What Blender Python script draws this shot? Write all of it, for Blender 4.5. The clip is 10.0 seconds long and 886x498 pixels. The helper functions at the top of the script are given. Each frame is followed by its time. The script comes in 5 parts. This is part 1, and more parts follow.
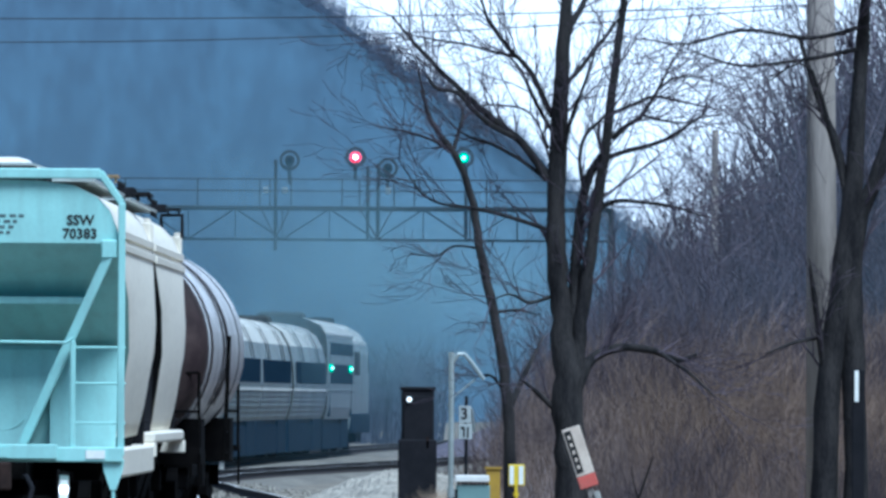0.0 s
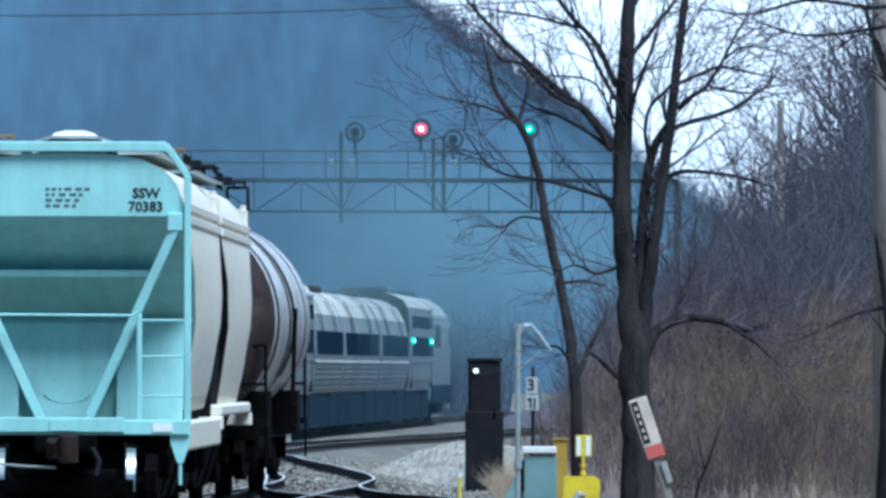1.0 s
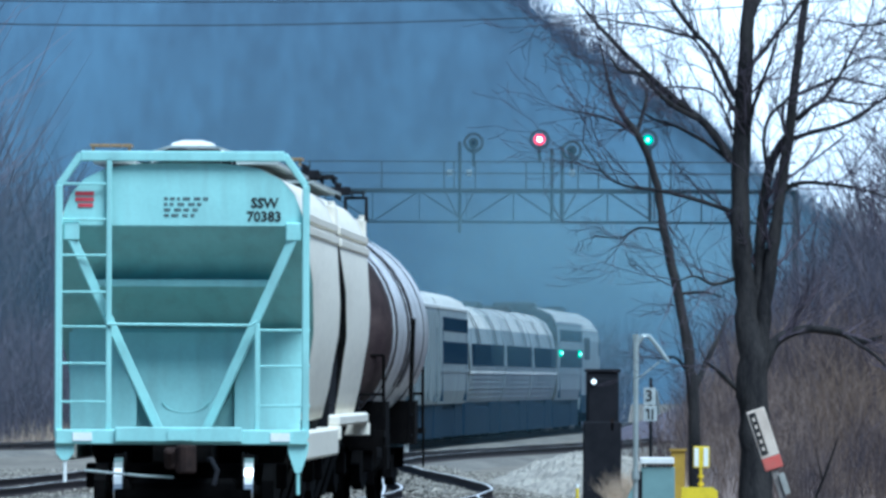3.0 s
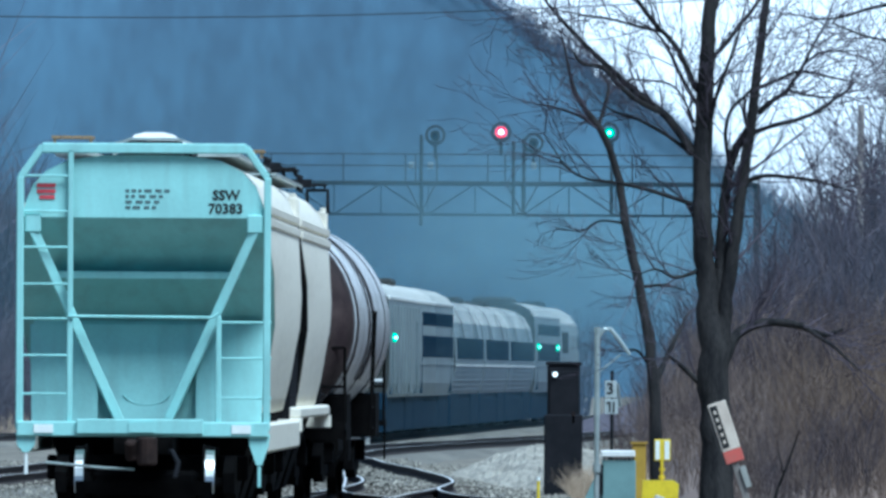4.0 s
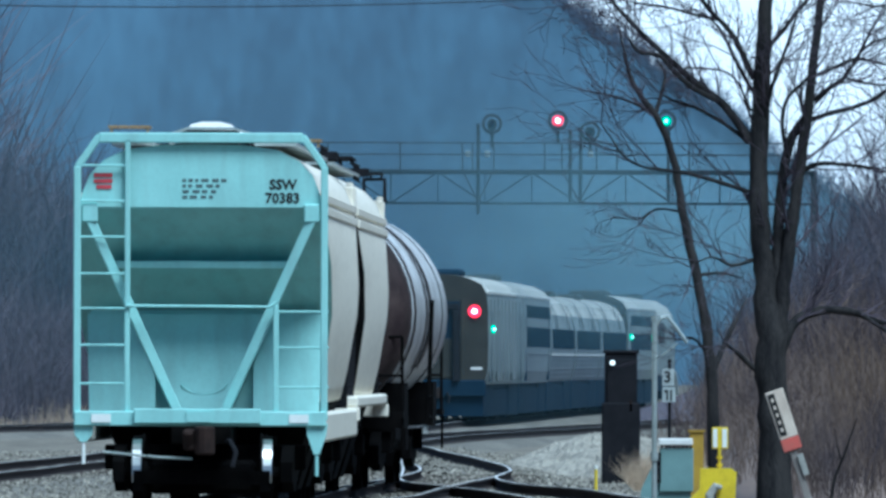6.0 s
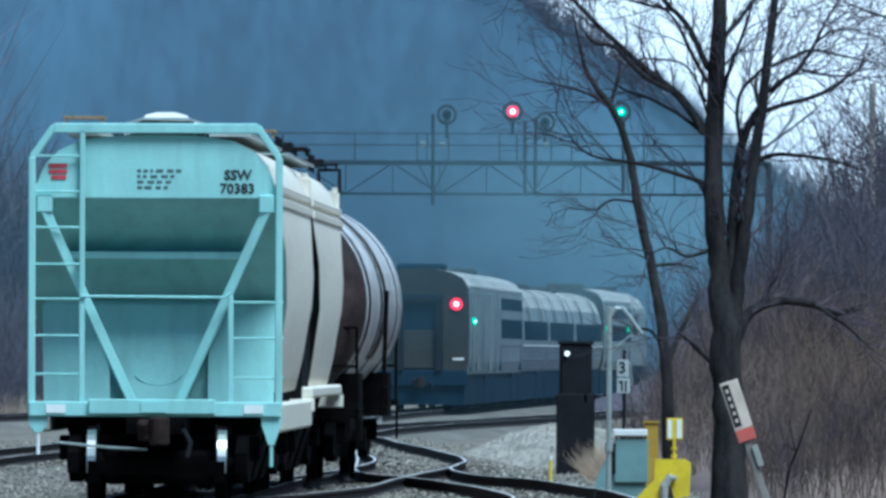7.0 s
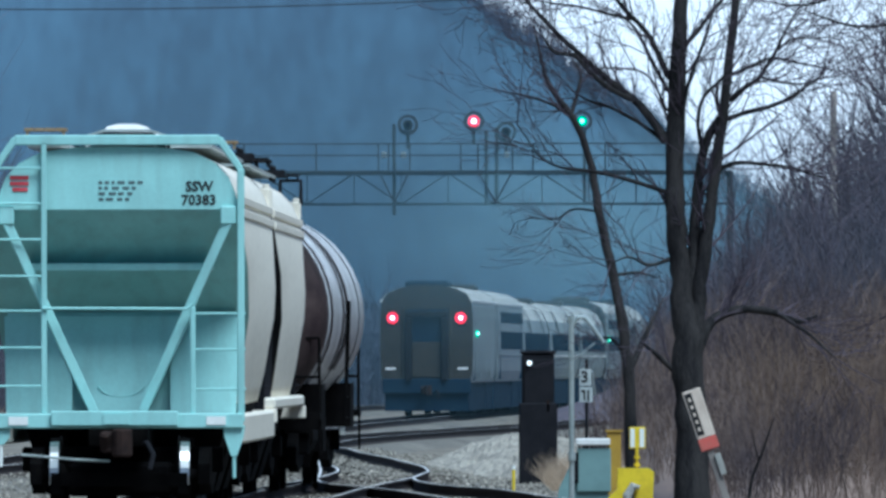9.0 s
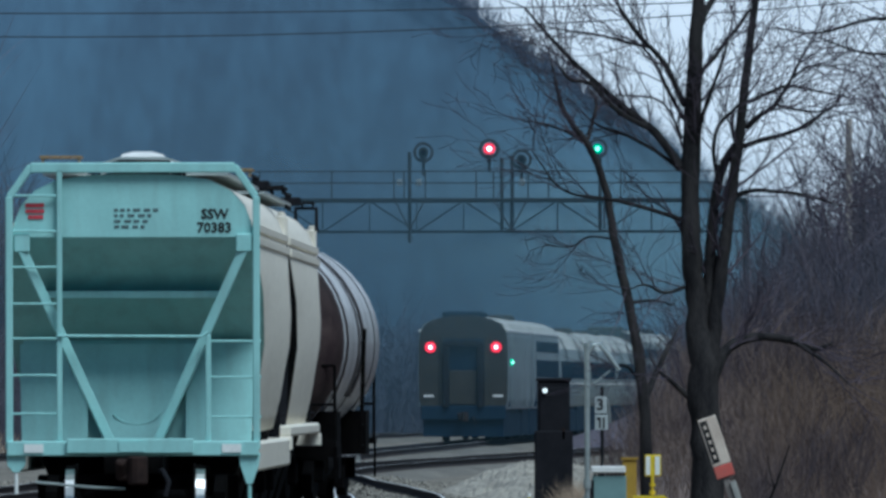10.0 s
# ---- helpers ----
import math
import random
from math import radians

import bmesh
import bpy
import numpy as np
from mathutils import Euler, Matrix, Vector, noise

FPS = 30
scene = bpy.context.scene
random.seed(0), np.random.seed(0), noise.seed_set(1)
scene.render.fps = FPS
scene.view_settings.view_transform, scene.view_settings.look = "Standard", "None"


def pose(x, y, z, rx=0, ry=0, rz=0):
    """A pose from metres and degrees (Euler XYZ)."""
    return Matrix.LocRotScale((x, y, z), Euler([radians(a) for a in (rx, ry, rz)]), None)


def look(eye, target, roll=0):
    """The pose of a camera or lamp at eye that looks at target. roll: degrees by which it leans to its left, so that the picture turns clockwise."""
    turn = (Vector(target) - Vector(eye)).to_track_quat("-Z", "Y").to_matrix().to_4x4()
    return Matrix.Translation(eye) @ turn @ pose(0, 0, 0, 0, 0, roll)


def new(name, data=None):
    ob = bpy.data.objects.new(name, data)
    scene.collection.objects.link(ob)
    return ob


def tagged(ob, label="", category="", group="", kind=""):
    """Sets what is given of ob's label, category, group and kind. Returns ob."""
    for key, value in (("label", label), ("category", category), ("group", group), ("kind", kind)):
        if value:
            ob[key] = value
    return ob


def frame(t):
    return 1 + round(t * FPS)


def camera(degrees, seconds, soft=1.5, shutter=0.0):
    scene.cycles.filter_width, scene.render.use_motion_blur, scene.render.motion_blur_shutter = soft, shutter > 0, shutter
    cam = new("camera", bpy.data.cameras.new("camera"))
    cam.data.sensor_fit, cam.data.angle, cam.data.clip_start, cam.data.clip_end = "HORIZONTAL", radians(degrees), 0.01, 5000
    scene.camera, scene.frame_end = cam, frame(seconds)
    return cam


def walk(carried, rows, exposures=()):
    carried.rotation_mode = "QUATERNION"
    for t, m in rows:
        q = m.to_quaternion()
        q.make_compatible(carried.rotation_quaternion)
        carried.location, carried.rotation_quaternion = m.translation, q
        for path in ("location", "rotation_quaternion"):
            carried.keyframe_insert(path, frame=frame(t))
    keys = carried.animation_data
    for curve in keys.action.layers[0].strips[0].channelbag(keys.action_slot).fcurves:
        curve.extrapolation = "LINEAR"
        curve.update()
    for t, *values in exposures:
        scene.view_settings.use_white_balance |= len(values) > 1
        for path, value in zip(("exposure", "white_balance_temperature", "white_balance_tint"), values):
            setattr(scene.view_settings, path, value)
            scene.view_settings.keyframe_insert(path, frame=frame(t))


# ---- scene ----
# ---- camera and its turn ----
EYE = (0.0, 0.0, 1.8)
cam = camera(3.372, 10.0, soft=3.0)
# seconds, degrees to the right, degrees up, roll
VIEW = [
    (0.0, 0.6124, 0.5713, 0.36), (0.3, 0.5980, 0.5080, 0.38), (0.5, 0.4868, 0.4930, 0.39),
    (0.6, 0.4250, 0.4580, 0.33), (0.9, 0.3980, 0.5150, 0.15), (1.0, 0.3617, 0.4617, 0.09),
    (1.2, 0.2086, 0.2900, 0.05), (1.5, 0.0796, 0.2817, 0.00), (1.8, -0.0710, 0.1530, 0.11),
    (2.0, -0.2426, 0.1124, 0.18), (2.1, -0.3480, 0.1010, 0.19), (2.4, -0.5400, 0.1960, 0.22),
    (2.5, -0.5734, 0.3247, 0.23), (2.7, -0.5220, 0.5400, 0.23), (3.0, -0.0887, 0.5004, 0.23),
    (3.2, 0.1287, 0.5449, 0.31), (4.3, 0.0078, 0.4077, 0.30), (4.5, -0.0695, 0.3724, 0.19),
    (4.9, -0.0280, 0.4560, 0.03), (5.0, 0.0069, 0.4597, -0.01), (5.2, -0.0172, 0.4581, 0.01),
    (5.5, -0.0705, 0.4806, 0.04), (5.7, -0.1476, 0.4649, 0.17), (6.8, -0.1863, 0.3709, 0.15),
    (7.0, 0.0136, 0.3942, 0.21), (7.3, -0.0280, 0.3360, 0.08), (7.5, 0.0000, 0.3076, 0.00),
    (7.6, 0.0430, 0.3720, -0.03), (7.9, 0.1120, 0.3650, -0.14), (8.0, 0.1036, 0.3304, -0.17),
    (8.2, 0.0980, 0.3530, -0.16), (8.5, 0.1859, 0.4098, -0.14), (8.8, 0.1720, 0.4130, -0.12),
    (9.0, 0.1592, 0.4325, -0.10), (9.1, 0.1750, 0.5000, -0.11), (9.4, 0.1780, 0.5300, -0.15),
    (9.5, 0.1487, 0.5562, -0.16), (9.6, 0.1200, 0.5850, -0.15), (9.8, 0.0800, 0.5930, -0.12),
    (10.0, 0.1004, 0.5377, -0.10),
]


def aim(right, up, roll):
    a, b = radians(right), radians(up)
    return look(EYE, (EYE[0] + 100 * math.sin(a), EYE[1] + 100 * math.cos(a), EYE[2] + 100 * math.tan(b)), roll)


walk(cam, [(t, aim(a, b, r)) for t, a, b, r in VIEW],
     exposures=[(0.0, 0.42, 4890, 0), (1.5, 0.46, 4870, -1), (2.5, 0.53, 4850, -2), (3.2, 0.47, 4840, -3), (4.5, 0.34, 4860, -6), (5.5, 0.21, 4860, -6), (7.0, 0.21, 4860, -6), (8.0, 0.2, 4910, -5), (9.0, 0.14, 5060, -2), (9.5, -0.21, 5160, -2), (10.0, -0.44, 5210, -2)])

# ---- light: an overcast winter sky with a veiled sun ----
world = bpy.data.worlds.new("sky")
scene.world = world
world.use_nodes = True
wn, wl = world.node_tree.nodes, world.node_tree.links
wn.clear()
sky = wn.new("ShaderNodeTexSky")
sky.sky_type = "NISHITA"
sky.sun_disc = False
sky.sun_elevation, sky.sun_rotation = radians(58), radians(148)
sky.air_density, sky.dust_density, sky.ozone_density = 1.0, 1.5, 1.0
background = wn.new("ShaderNodeBackground")
background.inputs["Strength"].default_value = 0.075
wout = wn.new("ShaderNodeOutputWorld")
wl.new(sky.outputs[0], background.inputs[0])
wl.new(background.outputs[0], wout.inputs[0])

sun = new("sun", bpy.data.lights.new("sun", "SUN"))
sun.data.energy, sun.data.angle, sun.data.color = 3.7, radians(28), (1.0, 0.96, 0.90)
a, e = radians(148), radians(58)
sun.matrix_world = look((math.sin(a) * math.cos(e) * 50, math.cos(a) * math.cos(e) * 50, math.sin(e) * 50), (0, 0, 0))


# ---- materials ----
def material(name, base, other=None, rough=0.6, metal=0.0, scale=3.0, fine=40.0, bump=0.0, glow=None, stretch=(1, 1, 1),
             mix=0.5, island=0.0, spec=0.4, grime=None, grime_amount=0.0):
    """Two tones mixed by coarse and fine noise, with a fine relief."""
    m = bpy.data.materials.new(name)
    m.use_nodes = True
    n, l = m.node_tree.nodes, m.node_tree.links
    b = n["Principled BSDF"]
    b.inputs["Roughness"].default_value, b.inputs["Metallic"].default_value = rough, metal
    b.inputs["Specular IOR Level"].default_value = spec
    other = other or tuple(c * 0.75 for c in base)
    geo = n.new("ShaderNodeNewGeometry")
    tex = n.new("ShaderNodeTexCoord")
    mp = n.new("ShaderNodeMapping")
    mp.inputs["Scale"].default_value = stretch
    l.new(tex.outputs["Object"], mp.inputs[0])
    coarse, grain = n.new("ShaderNodeTexNoise"), n.new("ShaderNodeTexNoise")
    for t, s, d in ((coarse, scale, 4.0), (grain, fine, 3.0)):
        t.inputs["Scale"].default_value, t.inputs["Detail"].default_value = s, d
        l.new(mp.outputs[0], t.inputs["Vector"])
    add = n.new("ShaderNodeMath")
    add.operation = "MULTIPLY_ADD"
    l.new(grain.outputs[0], add.inputs[0])
    add.inputs[1].default_value = mix
    l.new(coarse.outputs[0], add.inputs[2])
    ramp = n.new("ShaderNodeMapRange")
    ramp.inputs[1].default_value, ramp.inputs[2].default_value = 0.42 + 0.35 * mix, 0.6 + 0.65 * mix
    l.new(add.outputs[0], ramp.inputs[0])
    col = n.new("ShaderNodeMix")
    col.data_type = "RGBA"
    col.inputs[6].default_value, col.inputs[7].default_value = (*base, 1), (*other, 1)
    l.new(ramp.outputs[0], col.inputs[0])
    out = col.outputs[2]
    if island:
        hsv = n.new("ShaderNodeHueSaturation")
        rng = n.new("ShaderNodeMapRange")
        rng.inputs[3].default_value, rng.inputs[4].default_value = 1 - island, 1 + island
        l.new(geo.outputs["Random Per Island"], rng.inputs[0])
        l.new(rng.outputs[0], hsv.inputs["Value"])
        l.new(out, hsv.inputs["Color"])
        out = hsv.outputs[0]
    if grime:
        streak = n.new("ShaderNodeTexNoise")
        mp2 = n.new("ShaderNodeMapping")
        mp2.inputs["Scale"].default_value = (2.2, 2.2, 0.35)
        l.new(tex.outputs["Object"], mp2.inputs[0])
        l.new(mp2.outputs[0], streak.inputs["Vector"])
        streak.inputs["Scale"].default_value, streak.inputs["Detail"].default_value = 2.0, 6.0
        r2 = n.new("ShaderNodeMapRange")
        r2.inputs[1].default_value, r2.inputs[2].default_value, r2.inputs[4].default_value = 0.45, 0.72, grime_amount
        l.new(streak.outputs[0], r2.inputs[0])
        c2 = n.new("ShaderNodeMix")
        c2.data_type = "RGBA"
        c2.inputs[7].default_value = (*grime, 1)
        l.new(out, c2.inputs[6])
        l.new(r2.outputs[0], c2.inputs[0])
        out = c2.outputs[2]
    l.new(out, b.inputs["Base Color"])
    if bump:
        bp = n.new("ShaderNodeBump")
        bp.inputs["Strength"].default_value, bp.inputs["Distance"].default_value = bump, 0.02
        l.new(grain.outputs[0], bp.inputs["Height"])
        l.new(bp.outputs[0], b.inputs["Normal"])
    if glow:
        b.inputs["Emission Color"].default_value, b.inputs["Emission Strength"].default_value = (*glow[:3], 1), glow[3]
    return m


M_MINT = material("mint_paint", (0.395, 0.70, 0.675), (0.34, 0.62, 0.60), 0.5, scale=1.5, fine=22, bump=0.05, grime=(0.20, 0.30, 0.30), grime_amount=0.3)
M_CREAM = material("grey_white_paint", (0.80, 0.76, 0.66), (0.68, 0.64, 0.55), 0.55, scale=0.9, fine=10, stretch=(1, 0.12, 1))
M_WHITE = material("white_paint", (0.82, 0.82, 0.80), (0.70, 0.70, 0.68), 0.5, scale=4)
# black steel, base lowered further to carry the deep shade under the wagons
M_BLACK = material("shade_black_steel", (0.0025, 0.0025, 0.003), (0.006, 0.0055, 0.0055), 0.9, scale=5, spec=0.05)
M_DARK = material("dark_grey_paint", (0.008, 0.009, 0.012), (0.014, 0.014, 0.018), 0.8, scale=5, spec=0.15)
M_RUST = material("rusty_steel", (0.034, 0.022, 0.019), (0.02, 0.014, 0.013), 0.85, scale=8, spec=0.1)
M_SHINY = material("worn_steel_glint", (0.92, 0.92, 0.91), (0.8, 0.8, 0.79), 0.32, 1.0, scale=6)
M_RAILTOP = material("polished_rail_head", (0.86, 0.86, 0.85), (0.7, 0.7, 0.69), 0.5, 0.35, scale=6)
M_RAIL = material("dark_rail_web", (0.034, 0.029, 0.031), (0.055, 0.046, 0.046), 0.9, scale=8, spec=0.1)
M_TANK = material("stained_tank_paint", (0.68, 0.69, 0.70), (0.52, 0.52, 0.54), 0.38, scale=0.8, fine=8, grime=(0.045, 0.034, 0.034), grime_amount=0.9)
M_TANKEND = material("brown_stained_head", (0.030, 0.020, 0.022), (0.065, 0.046, 0.045), 0.6, spec=0.2, scale=2.0, fine=10, grime=(0.03, 0.024, 0.022), grime_amount=0.8)
M_STAINLESS = material("dull_stainless_steel", (0.25, 0.30, 0.305), (0.175, 0.21, 0.225), 0.45, 0.3, scale=0.5, fine=6, grime=(0.16, 0.17, 0.17), grime_amount=0.4)
# pale cream roof tone also holds the sky's sheen on stainless steel
M_TRAINROOF = material("pale_sky_sheen_roof", (0.66, 0.66, 0.60), (0.52, 0.53, 0.49), 0.45, 0.0, scale=0.6, fine=5, grime=(0.26, 0.26, 0.24), grime_amount=0.4)
M_CARBLUE = material("dark_blue_skirt", (0.008, 0.022, 0.045), (0.012, 0.028, 0.05), 0.8, scale=2, spec=0.05)
M_GLASS = material("dark_window_glass", (0.006, 0.016, 0.036), (0.009, 0.02, 0.04), 0.9, spec=0.0)
M_GREYEND = material("grey_end_paint", (0.050, 0.048, 0.042), (0.034, 0.034, 0.031), 0.7, scale=2, spec=0.1)
M_REDLAMP = material("red_marker_lamp", (0.6, 0.01, 0.03), glow=(1.0, 0.015, 0.05, 2.6))
M_REDCORE = material("red_lamp_core", (0.9, 0.5, 0.5), glow=(1.0, 0.62, 0.66, 6.0))
M_GREENLAMP = material("green_lamp", (0.02, 0.6, 0.3), glow=(0.0, 0.5, 0.22, 1.6))
M_GREENCORE = material("green_lamp_core", (0.6, 0.9, 0.7), glow=(0.4, 1.0, 0.7, 3.5))
M_WHITELAMP = material("white_lamp", (0.9, 0.9, 0.9), glow=(1, 0.98, 0.9, 1.2))
M_BALLAST = material("ballast_bed", (0.215, 0.20, 0.17), (0.095, 0.088, 0.078), 0.95, scale=0.9, fine=14, bump=0.8, mix=0.9, stretch=(1, 0.5, 1))
M_STONE = material("crushed_stone", (0.29, 0.27, 0.23), (0.115, 0.107, 0.092), 0.95, scale=2, fine=20, island=0.6)
M_GRAVEL = material("pale_gravel", (0.38, 0.355, 0.30), (0.20, 0.185, 0.16), 0.95, scale=1.6, fine=7, bump=0.8, mix=0.9, stretch=(1, 0.25, 1))
M_GROUND = material("winter_ground", (0.24, 0.215, 0.175), (0.12, 0.105, 0.085), 0.95, scale=0.5, fine=5, bump=0.6, mix=0.8, stretch=(1, 0.4, 1))
M_TIE = material("creosoted_wood", (0.045, 0.038, 0.033), (0.085, 0.073, 0.064), 0.9, spec=0.1, scale=4, fine=30, bump=0.4)
M_BARK = material("grey_brown_bark", (0.016, 0.0158, 0.018), (0.046, 0.043, 0.043), 0.95, spec=0.1, scale=2.5, fine=22, bump=0.9, stretch=(2.5, 2.5, 0.6))
M_TWIG = material("twig_bark", (0.055, 0.047, 0.062), (0.10, 0.082, 0.10), 0.9, scale=3, spec=0.1)
M_CLOUD = material("overcast_cloud", (0.5, 0.5, 0.5), (0.45, 0.45, 0.47), 1.0, scale=0.004, fine=0.02, spec=0.0, glow=(0.90, 0.92, 1.0, 0.72))
M_BRUSH = material("winter_brush", (0.050, 0.041, 0.054), (0.22, 0.162, 0.132), 0.95, scale=0.55, fine=3, mix=0.2, island=0.4, stretch=(1, 0.04, 1.3))
# purple-blue base colour holds the haze over the farther woods
M_BRUSHBLUE = material("haze_tinted_thicket", (0.085, 0.076, 0.108), (0.14, 0.115, 0.135), 0.95, scale=0.1, fine=2, island=0.4)
M_GRASS = material("dry_grass", (0.66, 0.52, 0.38), (0.46, 0.34, 0.23), 0.9, scale=1, island=0.4)
M_WEED = material("dead_weed_stems", (0.24, 0.17, 0.12), (0.15, 0.105, 0.08), 0.9, scale=1, island=0.4)
# distance haze is mixed into the base colours of hill and trees
M_HILL = material("haze_tinted_forest_hill", (0.078, 0.130, 0.190), (0.055, 0.085, 0.126), 1.0, scale=0.045, fine=0.5, mix=0.5, spec=0.0, stretch=(1.5, 0.1, 0.55))
M_HILLWOOD = material("haze_tinted_hill_trees", (0.15, 0.17, 0.23), (0.12, 0.145, 0.20), 1.0, spec=0.0, scale=0.05, island=0.15)
M_GANTRY = material("weathered_dark_steel", (0.050, 0.056, 0.065), (0.036, 0.040, 0.048), 0.95, spec=0.1, scale=2)
M_TRAINEDGE = material("pale_trim", (0.74, 0.75, 0.72), (0.6, 0.62, 0.6), 0.45, scale=1)
M_BOX = material("dull_pale_box", (0.30, 0.33, 0.34), (0.24, 0.27, 0.28), 0.7)
M_GALV = material("galvanised_steel", (0.50, 0.56, 0.56), (0.38, 0.43, 0.43), 0.4, 0.5, scale=5)
M_TEAL = material("grey_green_cabinet_paint", (0.19, 0.30, 0.30), (0.15, 0.24, 0.24), 0.55, scale=3)
M_YELLOW = material("yellow_paint", (0.78, 0.60, 0.02), (0.62, 0.46, 0.02), 0.5, scale=4)
M_OCHRE = material("ochre_paint", (0.42, 0.27, 0.03), (0.32, 0.2, 0.03), 0.6, scale=4)
M_CONCRETE = material("pale_concrete", (0.42, 0.42, 0.39), (0.3, 0.3, 0.28), 0.9, scale=5, bump=0.3)
M_SIGNWHITE = material("weathered_sign_face", (0.72, 0.62, 0.52), (0.58, 0.48, 0.4), 0.7, scale=6)
M_SIGNRED = material("faded_red_paint", (0.62, 0.12, 0.10), (0.5, 0.14, 0.11), 0.6, scale=6)
M_WOODPOLE = material("weathered_pole_wood", (0.30, 0.27, 0.25), (0.2, 0.18, 0.165), 0.9, scale=2, fine=14, stretch=(3, 3, 0.3), bump=0.4)
M_LETTER = material("black_lettering", (0.015, 0.015, 0.017), rough=0.6)
M_STENCIL = material("dark_grey_stencil", (0.10, 0.14, 0.15), rough=0.7)
M_REDSTENCIL = material("red_stencil", (0.55, 0.06, 0.08), rough=0.6)
M_BOARD = material("dull_white_board", (0.42, 0.46, 0.46), (0.34, 0.38, 0.38), 0.7, scale=8)
M_REFLECT = material("white_reflective_sheet", (0.9, 0.93, 0.9), (0.8, 0.83, 0.8), 0.35)
M_TANWOOD = material("bare_walkway_boards", (0.36, 0.24, 0.12), (0.25, 0.17, 0.09), 0.8, scale=4)


# ---- building helpers ----
def part(name, bm, mat, parent, label="", bevel=0.0, smooth=False):
    if bevel:
        bmesh.ops.bevel(bm, geom=[x for x in bm.edges if x.is_manifold and x.calc_face_angle(0) > 0.6], offset=bevel, segments=1, affect="EDGES", clamp_overlap=True)
    me = bpy.data.meshes.new(name)
    bm.to_mesh(me)
    bm.free()
    for m in (mat if isinstance(mat, (list, tuple)) else [mat]):
        me.materials.append(m)
    if smooth:
        for p in me.polygons:
            p.use_smooth = True
    ob = new(name, me)
    if parent:
        ob.parent = parent
    if label:
        tagged(ob, label)
    return ob


def shared(name, me, parent, m):
    ob = new(name, me)
    ob.parent = parent
    ob.matrix_basis = m
    return ob


def thing(name, m, label, category, group="", kind=""):
    ob = new(name)
    ob.matrix_basis = m
    return tagged(ob, label, category, group, kind)


def B():
    return bmesh.new()


def bx(bm, x0, x1, y0, y1, z0, z1):
    m = Matrix.Translation(((x0 + x1) / 2, (y0 + y1) / 2, (z0 + z1) / 2)) @ Matrix.Diagonal((abs(x1 - x0), abs(y1 - y0), abs(z1 - z0), 1))
    bmesh.ops.create_cube(bm, size=1.0, matrix=m)
    return bm


def bar(bm, p, q, w, h):
    """A beam from p to q, w wide and h high."""
    p, q = Vector(p), Vector(q)
    m = Matrix.Translation((p + q) / 2) @ (q - p).to_track_quat("Y", "Z").to_matrix().to_4x4() @ Matrix.Diagonal((w, (q - p).length, h, 1))
    bmesh.ops.create_cube(bm, size=1.0, matrix=m)
    return bm


def rod(bm, p, q, r, r2=None, n=8):
    p, q = Vector(p), Vector(q)
    m = Matrix.Translation((p + q) / 2) @ (q - p).to_track_quat("Z", "Y").to_matrix().to_4x4()
    bmesh.ops.create_cone(bm, cap_ends=True, segments=n, radius1=r, radius2=r if r2 is None else r2, depth=(q - p).length, matrix=m)
    return bm


def loft(bm, rings, caps=True, closed=True):
    """Skin through rings of points with equal counts."""
    vs = [[bm.verts.new(p) for p in ring] for ring in rings]
    n = len(rings[0])
    for a, b in zip(vs, vs[1:]):
        for i in range(n if closed else n - 1):
            bm.faces.new((a[i], a[(i + 1) % n], b[(i + 1) % n], b[i]))
    if caps and closed:
        bm.faces.new(vs[0][::-1])
        bm.faces.new(vs[-1])
    return bm


def tube(bm, pts, radii, n=6):
    pts = [Vector(p) for p in pts]
    rings = []
    for i, p in enumerate(pts):
        d = (pts[min(i + 1, len(pts) - 1)] - pts[max(i - 1, 0)]).normalized()
        u = d.cross(Vector((0.31, 0.9, 0.29))).normalized()
        v = d.cross(u)
        rings.append([p + radii[i] * (math.cos(k * math.tau / n) * u + math.sin(k * math.tau / n) * v) for k in range(n)])
    return loft(bm, rings)


def ball(bm, c, r, su=10, sv=6, squash=(1, 1, 1)):
    bmesh.ops.create_uvsphere(bm, u_segments=su, v_segments=sv, radius=r, matrix=Matrix.Translation(c) @ Matrix.Diagonal((*squash, 1)))
    return bm


def words(text, size, mat, parent, m, name="lettering"):
    cu = bpy.data.curves.new(name, "FONT")
    cu.body, cu.size, cu.align_x, cu.align_y, cu.extrude, cu.resolution_u, cu.offset = text, size, "CENTER", "CENTER", 0.003, 2, size * 0.028
    tmp = bpy.data.objects.new("tmp", cu)
    scene.collection.objects.link(tmp)
    me = bpy.data.meshes.new_from_object(tmp.evaluated_get(bpy.context.evaluated_depsgraph_get()))
    bpy.data.objects.remove(tmp)
    me.materials.clear()
    me.materials.append(mat)
    ob = new(name, me)
    ob.parent = parent
    ob.matrix_basis = m
    return ob


def smooth_line(points, step):
    """A smooth line through plan points, in steps of about that length."""
    p = [np.array(q, float) for q in points]
    p = [2 * p[0] - p[1]] + p + [2 * p[-1] - p[-2]]
    out = []
    for a, b, c, d in zip(p, p[1:], p[2:], p[3:]):
        k = max(1, int(np.linalg.norm(c - b) / step))
        for i in range(k):
            t = i / k
            out.append(0.5 * (2 * b + (c - a) * t + (2 * a - 5 * b + 4 * c - d) * t * t + (3 * b - a - 3 * c + d) * t ** 3))
    out.append(p[-2])
    return np.array(out)


# ---- ground, ballast, tracks ----
GROUND_Z = -0.30


